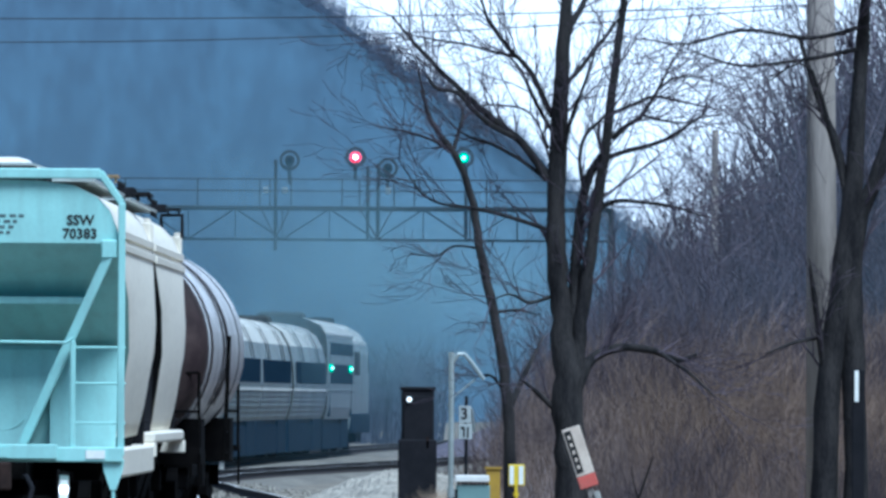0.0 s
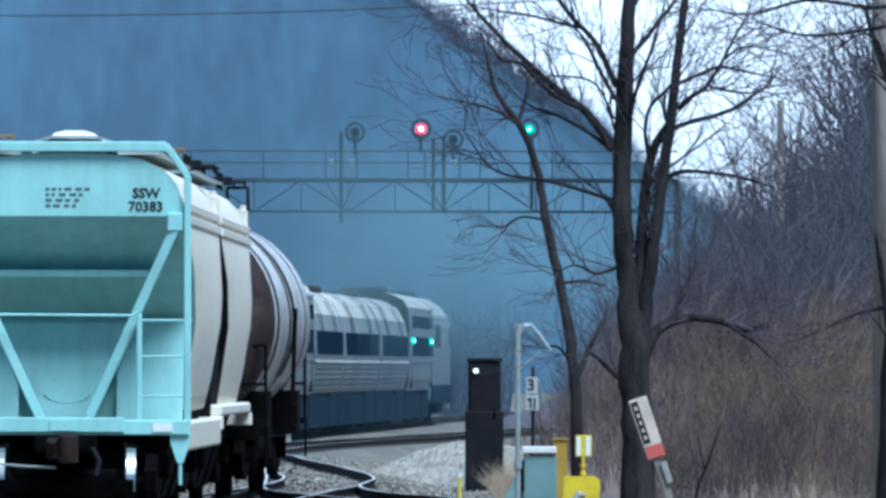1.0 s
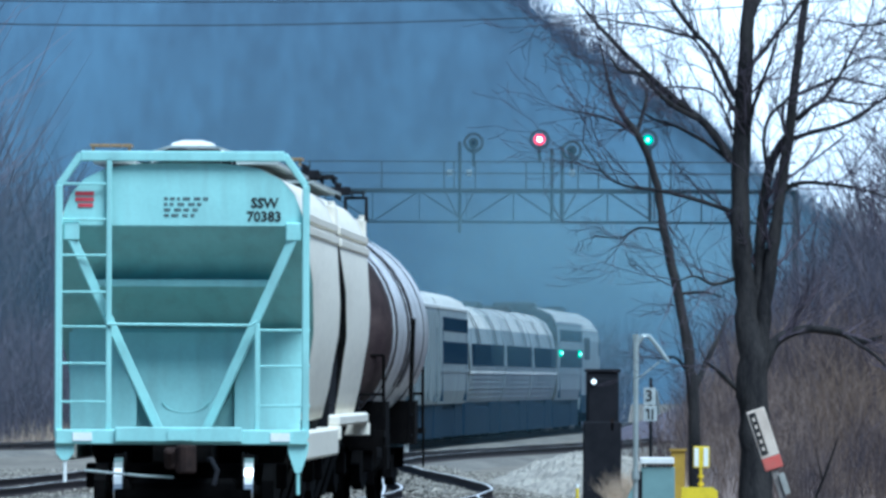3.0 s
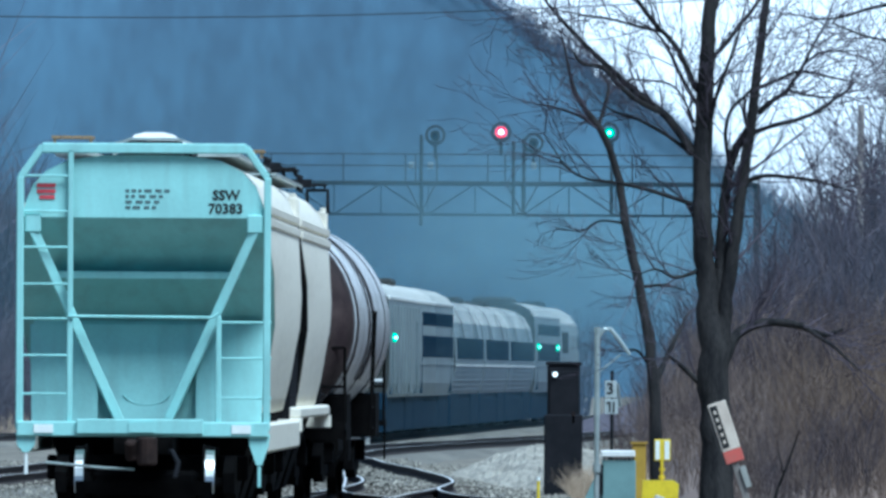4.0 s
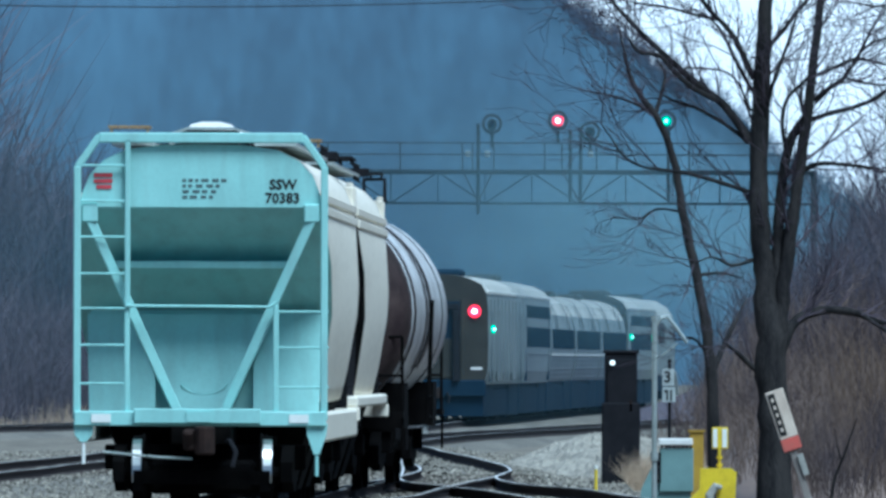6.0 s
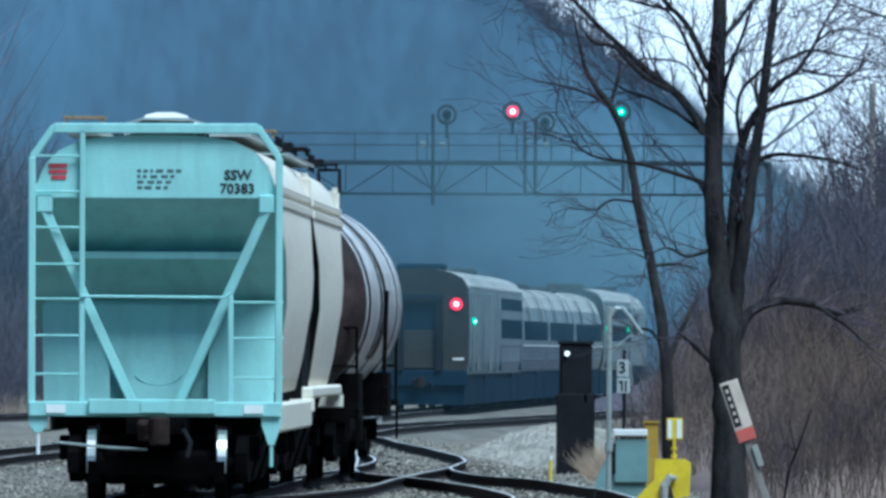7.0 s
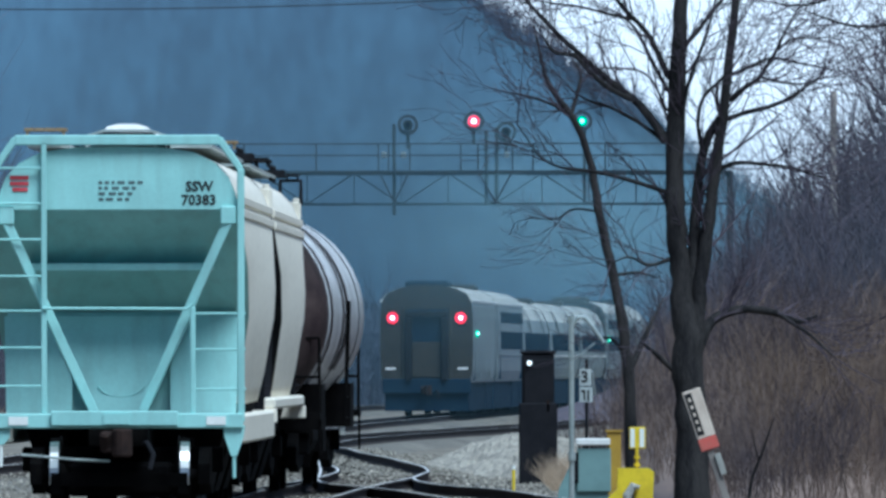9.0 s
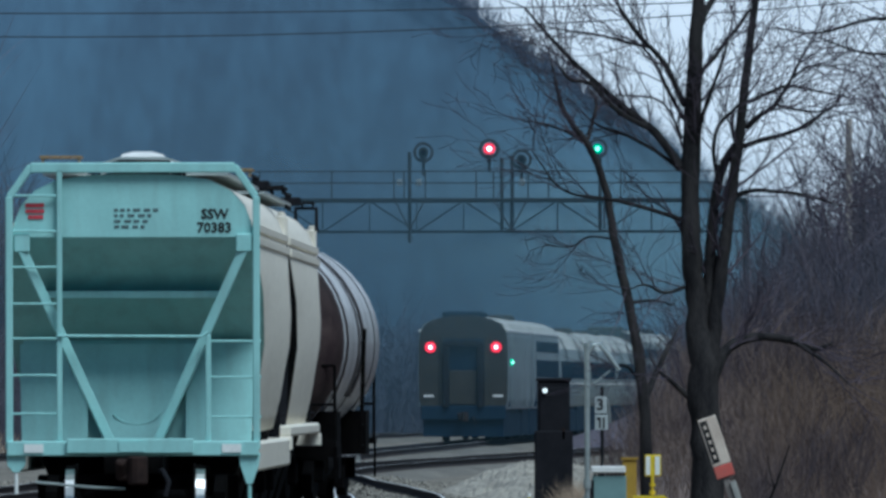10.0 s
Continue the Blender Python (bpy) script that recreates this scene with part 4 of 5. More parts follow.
# ---- lineside things ----
def crank_lamp_pole():
    p = thing("bent_arm_pole", pose(2.25, 199, 0), "pale galvanised pole with a drooping bent arm and brace", "pole")
    part("pole", rod(B(), (0, 0, -0.3), (0, 0, 2.37), 0.036, n=10), M_GALV, p, smooth=False)
    part("arm", tube(B(), [(0.02, 0, 2.30), (0.09, 0, 2.40), (0.17, 0, 2.40), (0.28, 0, 2.27), (0.43, 0, 2.06)], [0.028, 0.03, 0.03, 0.028, 0.025], 8), M_GALV, p, "bright drooping arm")
    part("brace", rod(B(), (0.04, 0, 1.84), (0.31, 0, 2.06), 0.012, n=6), M_GALV, p)
    part("cap", rod(B(), (0, 0, 2.35), (0, 0, 2.42), 0.045, n=10), M_GALV, p)
    part("collar", rod(B(), (0, 0, 0.5), (0, 0, 0.62), 0.055, n=10), M_GALV, p)


def cabinet():
    c = thing("switch_cabinet", pose(2.55, 200, 0), "grey-green steel switch cabinet with a white cap", "cabinet")
    part("body", bx(B(), -0.22, 0.23, -0.2, 0.2, 0.08, 0.66), M_TEAL, c, bevel=0.012)
    part("lid", bx(B(), -0.24, 0.22, -0.24, 0.22, 0.70, 0.79), M_WHITE, c, "white cap", bevel=0.012)
    bm = B()
    for k in range(8):
        bx(bm, -0.20 + k * 0.055, -0.175 + k * 0.055, -0.19, 0.19, 0.66, 0.70)
    part("vent_gap", bm, M_DARK, c)
    bm = B()
    loft(bm, [[(-0.5, -0.15, -0.25), (0.2, -0.15, -0.25), (0.2, 0.2, -0.25), (-0.5, 0.2, -0.25)], [(-0.46, -0.15, 0.12), (0.2, -0.15, 0.12), (0.2, 0.2, 0.12), (-0.46, 0.2, 0.12)], [(-0.27, -0.12, 0.52), (-0.2, -0.12, 0.52), (-0.2, 0.18, 0.52), (-0.27, 0.18, 0.52)]])
    part("sloping_side_box", bm, M_TEAL, c, bevel=0.01)
    part("hinge", bx(B(), -0.26, -0.2, -0.21, -0.17, 0.2, 0.6), M_DARK, c)


def ochre_box():
    c = thing("ochre_box", pose(2.86, 203, 0), "small ochre painted steel box behind the cabinet", "box")
    part("body", bx(B(), -0.09, 0.10, -0.1, 0.1, -0.3, 0.86), M_OCHRE, c, bevel=0.01)
    part("lid", bx(B(), -0.11, 0.12, -0.12, 0.12, 0.86, 0.89), M_OCHRE, c)


def switch_stand():
    s = thing("switch_stand", pose(3.0, 195, 0), "bright yellow switch stand with a small yellow target", "switch stand")
    bm = B()
    loft(bm, [[(x, -0.16, z) for x, z in ((-0.50, -0.14), (-0.12, -0.14), (-0.02, 0.18), (0.05, -0.08), (0.25, -0.05), (0.27, 0.38), (0.2, 0.43), (-0.20, 0.43), (-0.21, 0.16))],
              [(x, 0.18, z) for x, z in ((-0.50, -0.14), (-0.12, -0.14), (-0.02, 0.18), (0.05, -0.08), (0.25, -0.05), (0.27, 0.38), (0.2, 0.43), (-0.20, 0.43), (-0.21, 0.16))]])
    part("housing", bm, M_YELLOW, s, bevel=0.015)
    bm = B()
    tube(bm, [(-0.09, -0.2, -0.2), (-0.08, -0.22, 0.08), (0.0, -0.22, 0.2), (0.08, -0.22, 0.18)], [0.05, 0.06, 0.055, 0.03], 8)
    part("lever_guard", bm, M_CONCRETE, s, "pale curved guard")
    part("base_block", bx(B(), -0.05, 0.40, -0.1, 0.25, -0.3, -0.08), M_CONCRETE, s, bevel=0.02)
    part("mast", rod(B(), (0.05, 0, 0.4), (0.05, 0, 0.80), 0.02, n=8), M_YELLOW, s)
    bm = bx(B(), -0.05, 0.16, -0.02, 0.0, 0.68, 0.96)
    part("target", bm, M_YELLOW, s, "pale yellow target plate", bevel=0.008)
    part("target_plate", bx(B(), -0.035, 0.02, -0.026, -0.021, 0.70, 0.94), M_REFLECT, s)
    part("target_plate", bx(B(), 0.085, 0.145, -0.026, -0.021, 0.70, 0.94), M_REFLECT, s)
    for k in (0.45, 0.55):
        part("mast_ring", rod(B(), (0.05, 0, k), (0.05, 0, k + 0.04), 0.04, n=10), M_YELLOW, s)


def relay_case():
    c = thing("relay_case", pose(2.36, 260, 0), "tall black steel relay case with a small white lamp", "equipment case")
    part("body", bx(B(), -0.28, 0.28, -0.28, 0.28, -0.35, 1.95), M_DARK, c, bevel=0.02)
    part("roof", bx(B(), -0.31, 0.31, -0.31, 0.31, 1.95, 2.01), M_DARK, c, bevel=0.015)
    part("door", bx(B(), -0.24, 0.24, -0.305, -0.283, -0.1, 1.85), M_DARK, c, bevel=0.008)
    part("skirt", bx(B(), -0.33, 0.33, -0.33, 0.33, -0.4, 1.10), M_DARK, c, bevel=0.02)
    part("handle", bx(B(), 0.15, 0.19, -0.33, -0.3, 0.95, 1.15), M_RUST, c)
    l = part("lamp", rod(B(), (-0.15, -0.36, 1.79), (-0.15, -0.30, 1.79), 0.04, n=12), M_WHITELAMP, c, "small white lamp")
    part("lamp_ring", rod(B(), (-0.15, -0.33, 1.79), (-0.15, -0.29, 1.79), 0.05, n=12), M_GALV, l)


def number_board():
    s = thing("number_board", pose(2.81, 230, 0), "small white board on a post with black characters", "sign")
    part("post", rod(B(), (0.02, 0.03, -0.3), (0.02, 0.03, 1.85), 0.025, n=8), M_DARK, s)
    part("board", bx(B(), -0.09, 0.09, -0.015, 0.0, 1.44, 1.70), M_BOARD, s, bevel=0.004)
    words("3", 0.24, M_LETTER, s, pose(-0.01, -0.017, 1.57, 90), "numeral")
    part("lower_board", bx(B(), -0.09, 0.11, -0.015, 0.0, 1.19, 1.42), M_BOARD, s, bevel=0.004)
    bm = B()
    for x0, x1, z0, z1 in ((-0.06, 0.0, 1.34, 1.38), (-0.03, 0.0, 1.22, 1.38), (0.03, 0.06, 1.21, 1.38)):
        bx(bm, x0, x1, -0.02, -0.014, z0, z1)
    part("dark_bars", bm, M_LETTER, s)
    part("side_leaf", bar(B(), (0.1, -0.01, 1.66), (0.14, 0.08, 1.30), 0.05, 0.01), M_BOARD, s)


def leaning_sign():
    s = thing("leaning_sign", pose(3.91, 176, -0.1, 0, -18.5, 0), "leaning pale sign with black marks and a faded red foot", "sign")
    part("post", bx(B(), -0.05, 0.03, 0.01, 0.06, -0.35, 1.0), M_WOODPOLE, s, bevel=0.006)
    part("board", bx(B(), -0.11, 0.11, -0.02, 0.01, 1.08, 1.66), M_SIGNWHITE, s, bevel=0.006)
    part("red_foot", bx(B(), -0.11, 0.11, -0.022, 0.012, 0.93, 1.075), M_SIGNRED, s, "faded red panel", bevel=0.006)
    for k in range(5):
        part("pale_mark", bx(B(), -0.066, -0.036, -0.031, -0.024, 1.17 + 0.09 * k, 1.215 + 0.09 * k), M_SIGNWHITE, s, "illegible pale mark")
    part("black_panel", bx(B(), -0.092, -0.010, -0.026, -0.019, 1.12, 1.63), M_LETTER, s)
    part("post_plate", bx(B(), 0.02, 0.09, -0.03, 0.0, 0.60, 0.86), M_CONCRETE, s, bevel=0.006)


def marker_stake(x, y, top):
    s = thing("marker_stake", pose(x, y, 0), "thin yellow marker stake in the gravel", "stake")
    part("stake", rod(B(), (0, 0, -0.35), (0, 0, top), 0.022, n=8), M_YELLOW, s)
    part("tip", rod(B(), (0, 0, top), (0, 0, top + 0.05), 0.024, n=8), M_REFLECT, s)


def utility_pole():
    p = thing("utility_pole", pose(6.85, 190, 0), "weathered grey wooden utility pole among bare trees", "utility pole")
    part("pole", rod(B(), (0, 0, -0.4), (-0.1, 0, 10.5), 0.21, 0.16, n=18), M_WOODPOLE, p, smooth=True)
    part("crossarm", bx(B(), -1.2, 1.1, -0.2, -0.1, 9.6, 9.75), M_WOODPOLE, p)


def white_top_post():
    p = thing("boundary_post", pose(6.33, 165, 0), "black post with a thin white reflector strip", "post")
    part("post", bx(B(), -0.07, 0.07, -0.05, 0.05, -0.35, 2.15), M_DARK, p, bevel=0.01)
    part("reflector", bx(B(), -0.045, 0.0, -0.062, -0.051, 1.80, 2.14), M_REFLECT, p)


def fallen_bush(x, y, r, name, label):
    rnd = random.Random(int(x * 10 + y))
    bm = B()
    for k in range(60):
        a, e = rnd.uniform(0, math.tau), rnd.uniform(0.1, 1.2)
        l = r * rnd.uniform(0.5, 1.1)
        p = Vector((rnd.uniform(-r, r) * 0.6, rnd.uniform(-r, r) * 0.6, lie(x, y) - 0.03))
        q = p + Vector((math.cos(a) * math.cos(e) * l, math.sin(a) * math.cos(e) * l, math.sin(e) * l * 0.9))
        tube(bm, [p, (p + q) / 2 + Vector((0, 0, 0.1 * l)), q], [0.014, 0.01, 0.004], 3)
    ob = part(name, bm, M_DARK, None)
    ob.matrix_basis = pose(x, y, 0)
    tagged(ob, label, "weeds", kind="stuff")


crank_lamp_pole()
cabinet()
ochre_box()
switch_stand()
relay_case()
number_board()
leaning_sign()
marker_stake(1.57, 211, 0.30)
stick = thing("dead_branch", pose(4.12, 182, 0), "dead grey branch leaning out of the brush", "branch")
part("stem", tube(B(), [(0, 0, -0.35), (0.12, 0.1, 0.4), (0.26, 0.1, 0.75), (0.38, 0.0, 1.12)], [0.022, 0.018, 0.014, 0.008], 6), M_BARK, stick)
part("side_twig", tube(B(), [(0.2, 0.1, 0.62), (0.14, 0.0, 0.85), (0.12, 0.0, 1.0)], [0.01, 0.008, 0.004], 5), M_BARK, stick)
utility_pole()
white_top_post()
fallen_bush(1.45, 212, 0.22, "dark_weed", "dark dead weed clump in the gravel")
fallen_bush(3.35, 194, 0.3, "dark_weed", "dark dead weed clump beside the switch stand")


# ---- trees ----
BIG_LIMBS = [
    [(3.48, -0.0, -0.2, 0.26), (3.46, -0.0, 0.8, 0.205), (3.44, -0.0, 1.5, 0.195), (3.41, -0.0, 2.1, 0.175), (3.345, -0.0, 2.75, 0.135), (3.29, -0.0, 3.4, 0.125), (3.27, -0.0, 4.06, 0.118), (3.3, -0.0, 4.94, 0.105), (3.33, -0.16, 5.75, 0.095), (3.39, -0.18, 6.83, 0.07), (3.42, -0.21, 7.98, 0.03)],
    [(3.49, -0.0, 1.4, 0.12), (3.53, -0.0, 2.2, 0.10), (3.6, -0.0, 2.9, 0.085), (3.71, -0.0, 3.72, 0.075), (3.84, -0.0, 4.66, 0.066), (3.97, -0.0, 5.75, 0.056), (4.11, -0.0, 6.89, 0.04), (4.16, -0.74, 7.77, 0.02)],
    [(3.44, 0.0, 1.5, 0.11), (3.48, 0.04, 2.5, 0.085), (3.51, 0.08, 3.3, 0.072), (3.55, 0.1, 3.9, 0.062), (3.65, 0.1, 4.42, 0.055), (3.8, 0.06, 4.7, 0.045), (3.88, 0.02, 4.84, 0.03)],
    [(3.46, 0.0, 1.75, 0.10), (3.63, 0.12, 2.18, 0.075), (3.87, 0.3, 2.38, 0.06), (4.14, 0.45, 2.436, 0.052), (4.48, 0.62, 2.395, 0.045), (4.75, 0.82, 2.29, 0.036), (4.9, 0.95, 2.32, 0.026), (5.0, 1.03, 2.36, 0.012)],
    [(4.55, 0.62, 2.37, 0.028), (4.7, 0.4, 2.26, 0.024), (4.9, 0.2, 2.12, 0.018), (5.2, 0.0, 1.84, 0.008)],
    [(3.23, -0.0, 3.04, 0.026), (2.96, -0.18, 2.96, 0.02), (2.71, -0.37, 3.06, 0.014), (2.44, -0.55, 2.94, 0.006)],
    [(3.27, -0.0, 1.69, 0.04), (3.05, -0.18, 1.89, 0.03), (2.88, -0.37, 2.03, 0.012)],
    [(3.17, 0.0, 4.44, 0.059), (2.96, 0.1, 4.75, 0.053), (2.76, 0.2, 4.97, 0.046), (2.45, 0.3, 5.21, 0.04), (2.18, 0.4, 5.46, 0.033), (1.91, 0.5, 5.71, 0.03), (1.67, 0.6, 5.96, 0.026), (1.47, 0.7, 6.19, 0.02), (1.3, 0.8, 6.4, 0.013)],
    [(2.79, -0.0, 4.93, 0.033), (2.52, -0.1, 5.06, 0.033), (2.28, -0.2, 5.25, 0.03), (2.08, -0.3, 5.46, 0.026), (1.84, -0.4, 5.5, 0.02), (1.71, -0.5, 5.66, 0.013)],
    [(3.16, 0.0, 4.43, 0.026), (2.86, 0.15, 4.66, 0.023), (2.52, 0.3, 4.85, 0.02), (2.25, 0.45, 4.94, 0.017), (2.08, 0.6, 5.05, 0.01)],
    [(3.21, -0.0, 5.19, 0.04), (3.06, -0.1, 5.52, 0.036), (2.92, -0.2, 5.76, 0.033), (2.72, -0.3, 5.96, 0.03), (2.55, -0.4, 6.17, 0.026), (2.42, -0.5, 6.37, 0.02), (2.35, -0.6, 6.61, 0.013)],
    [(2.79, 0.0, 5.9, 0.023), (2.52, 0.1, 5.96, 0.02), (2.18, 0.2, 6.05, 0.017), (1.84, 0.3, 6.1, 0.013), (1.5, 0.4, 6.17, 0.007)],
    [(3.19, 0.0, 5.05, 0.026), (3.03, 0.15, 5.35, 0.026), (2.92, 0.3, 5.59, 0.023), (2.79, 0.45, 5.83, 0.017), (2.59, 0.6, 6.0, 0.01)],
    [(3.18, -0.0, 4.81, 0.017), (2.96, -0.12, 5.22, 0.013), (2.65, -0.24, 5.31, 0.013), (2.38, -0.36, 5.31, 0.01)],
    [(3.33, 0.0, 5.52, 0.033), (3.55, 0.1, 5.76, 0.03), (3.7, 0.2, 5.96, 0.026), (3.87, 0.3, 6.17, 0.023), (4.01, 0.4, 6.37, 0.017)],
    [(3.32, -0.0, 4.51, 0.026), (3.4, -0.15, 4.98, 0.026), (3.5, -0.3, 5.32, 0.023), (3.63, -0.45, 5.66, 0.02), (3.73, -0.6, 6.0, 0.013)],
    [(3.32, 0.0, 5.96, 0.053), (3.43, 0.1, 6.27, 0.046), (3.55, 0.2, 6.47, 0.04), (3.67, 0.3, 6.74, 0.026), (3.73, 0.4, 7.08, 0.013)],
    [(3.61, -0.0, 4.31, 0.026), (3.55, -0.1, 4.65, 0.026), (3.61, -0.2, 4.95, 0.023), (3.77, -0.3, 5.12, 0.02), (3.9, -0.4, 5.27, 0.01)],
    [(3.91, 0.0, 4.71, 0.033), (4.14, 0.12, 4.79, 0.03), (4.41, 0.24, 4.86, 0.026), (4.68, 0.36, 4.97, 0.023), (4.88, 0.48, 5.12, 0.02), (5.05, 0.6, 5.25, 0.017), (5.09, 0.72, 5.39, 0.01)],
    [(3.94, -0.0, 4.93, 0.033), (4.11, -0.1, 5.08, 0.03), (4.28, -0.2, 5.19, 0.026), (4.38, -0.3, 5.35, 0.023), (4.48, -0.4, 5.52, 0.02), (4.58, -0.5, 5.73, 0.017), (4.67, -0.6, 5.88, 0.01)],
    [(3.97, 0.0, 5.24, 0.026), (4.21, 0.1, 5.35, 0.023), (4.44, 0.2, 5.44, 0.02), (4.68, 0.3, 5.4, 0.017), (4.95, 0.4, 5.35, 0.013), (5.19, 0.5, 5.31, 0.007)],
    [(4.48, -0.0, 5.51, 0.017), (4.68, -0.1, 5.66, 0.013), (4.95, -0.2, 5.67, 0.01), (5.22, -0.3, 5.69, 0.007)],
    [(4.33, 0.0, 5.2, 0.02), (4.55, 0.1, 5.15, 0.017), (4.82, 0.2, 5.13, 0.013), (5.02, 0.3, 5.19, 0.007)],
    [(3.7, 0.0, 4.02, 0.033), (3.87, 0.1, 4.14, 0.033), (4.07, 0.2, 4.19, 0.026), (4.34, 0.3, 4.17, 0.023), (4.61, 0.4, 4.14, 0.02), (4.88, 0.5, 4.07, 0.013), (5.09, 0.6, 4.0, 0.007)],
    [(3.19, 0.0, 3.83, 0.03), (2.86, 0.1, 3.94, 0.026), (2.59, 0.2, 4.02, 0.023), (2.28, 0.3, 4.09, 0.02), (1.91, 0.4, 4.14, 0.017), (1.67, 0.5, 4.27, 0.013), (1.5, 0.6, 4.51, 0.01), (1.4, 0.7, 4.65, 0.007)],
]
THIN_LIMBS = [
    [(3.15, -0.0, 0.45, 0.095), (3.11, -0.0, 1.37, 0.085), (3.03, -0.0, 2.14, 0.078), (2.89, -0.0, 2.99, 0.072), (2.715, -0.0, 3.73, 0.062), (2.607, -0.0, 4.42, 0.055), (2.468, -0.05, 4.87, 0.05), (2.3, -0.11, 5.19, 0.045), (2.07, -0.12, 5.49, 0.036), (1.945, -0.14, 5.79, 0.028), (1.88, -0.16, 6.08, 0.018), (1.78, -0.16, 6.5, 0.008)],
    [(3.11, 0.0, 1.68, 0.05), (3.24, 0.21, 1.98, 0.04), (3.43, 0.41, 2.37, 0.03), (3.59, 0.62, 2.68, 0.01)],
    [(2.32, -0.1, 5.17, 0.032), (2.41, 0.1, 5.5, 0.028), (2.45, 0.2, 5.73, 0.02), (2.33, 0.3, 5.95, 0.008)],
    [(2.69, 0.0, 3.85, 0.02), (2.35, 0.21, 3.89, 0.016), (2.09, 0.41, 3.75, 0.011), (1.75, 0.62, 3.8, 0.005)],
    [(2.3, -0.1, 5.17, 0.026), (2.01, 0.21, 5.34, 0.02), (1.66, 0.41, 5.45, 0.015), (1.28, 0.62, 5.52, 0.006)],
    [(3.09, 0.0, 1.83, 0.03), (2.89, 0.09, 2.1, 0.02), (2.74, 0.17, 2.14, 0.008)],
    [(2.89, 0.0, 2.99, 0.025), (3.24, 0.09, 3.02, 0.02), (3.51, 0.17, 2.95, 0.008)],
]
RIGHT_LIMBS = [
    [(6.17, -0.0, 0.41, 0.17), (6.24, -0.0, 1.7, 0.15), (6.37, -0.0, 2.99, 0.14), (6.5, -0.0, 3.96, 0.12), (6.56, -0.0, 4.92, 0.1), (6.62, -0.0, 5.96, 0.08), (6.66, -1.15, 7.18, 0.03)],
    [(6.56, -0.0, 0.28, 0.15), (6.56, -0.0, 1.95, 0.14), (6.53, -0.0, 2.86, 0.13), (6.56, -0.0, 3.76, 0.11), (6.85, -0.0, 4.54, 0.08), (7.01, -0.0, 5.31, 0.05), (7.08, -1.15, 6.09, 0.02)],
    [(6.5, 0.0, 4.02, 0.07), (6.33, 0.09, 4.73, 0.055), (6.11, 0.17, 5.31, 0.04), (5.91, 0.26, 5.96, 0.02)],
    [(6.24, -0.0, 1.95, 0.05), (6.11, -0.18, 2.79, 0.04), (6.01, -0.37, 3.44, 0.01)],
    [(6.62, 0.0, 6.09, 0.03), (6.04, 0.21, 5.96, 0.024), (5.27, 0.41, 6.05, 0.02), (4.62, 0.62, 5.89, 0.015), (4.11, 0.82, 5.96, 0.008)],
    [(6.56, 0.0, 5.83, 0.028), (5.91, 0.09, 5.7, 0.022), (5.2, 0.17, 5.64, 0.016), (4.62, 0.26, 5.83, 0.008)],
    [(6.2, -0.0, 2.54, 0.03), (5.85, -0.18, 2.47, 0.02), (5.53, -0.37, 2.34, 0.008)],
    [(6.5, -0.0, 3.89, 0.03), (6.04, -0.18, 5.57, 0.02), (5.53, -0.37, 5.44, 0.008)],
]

def grow(segs, p, d, length, r, depth, rnd):
    """Crooked twigs that fork, as lists of points and radii."""
    n = 4
    pts, rad = [p.copy()], [r]
    q, way = p.copy(), d.copy()
    for i in range(n):
        way = (way + Vector((rnd.gauss(0, 0.11), rnd.gauss(0, 0.11), rnd.gauss(0.05, 0.10)))).normalized()
        q = q + way * (length / n)
        pts.append(q.copy())
        rad.append(max(0.0035, r * (1 - 0.8 * (i + 1) / n)))
        if depth > 0 and rnd.random() < 0.92:
            side = way.cross(Vector((rnd.gauss(0, 1), rnd.gauss(0, 1), rnd.gauss(0, 1)))).normalized()
            grow(segs, q, (way * 0.9 + side * rnd.uniform(0.4, 0.75)).normalized(), length * rnd.uniform(0.45, 0.7), rad[-1] * 0.75, depth - 1, rnd)
    segs.append((pts, rad))


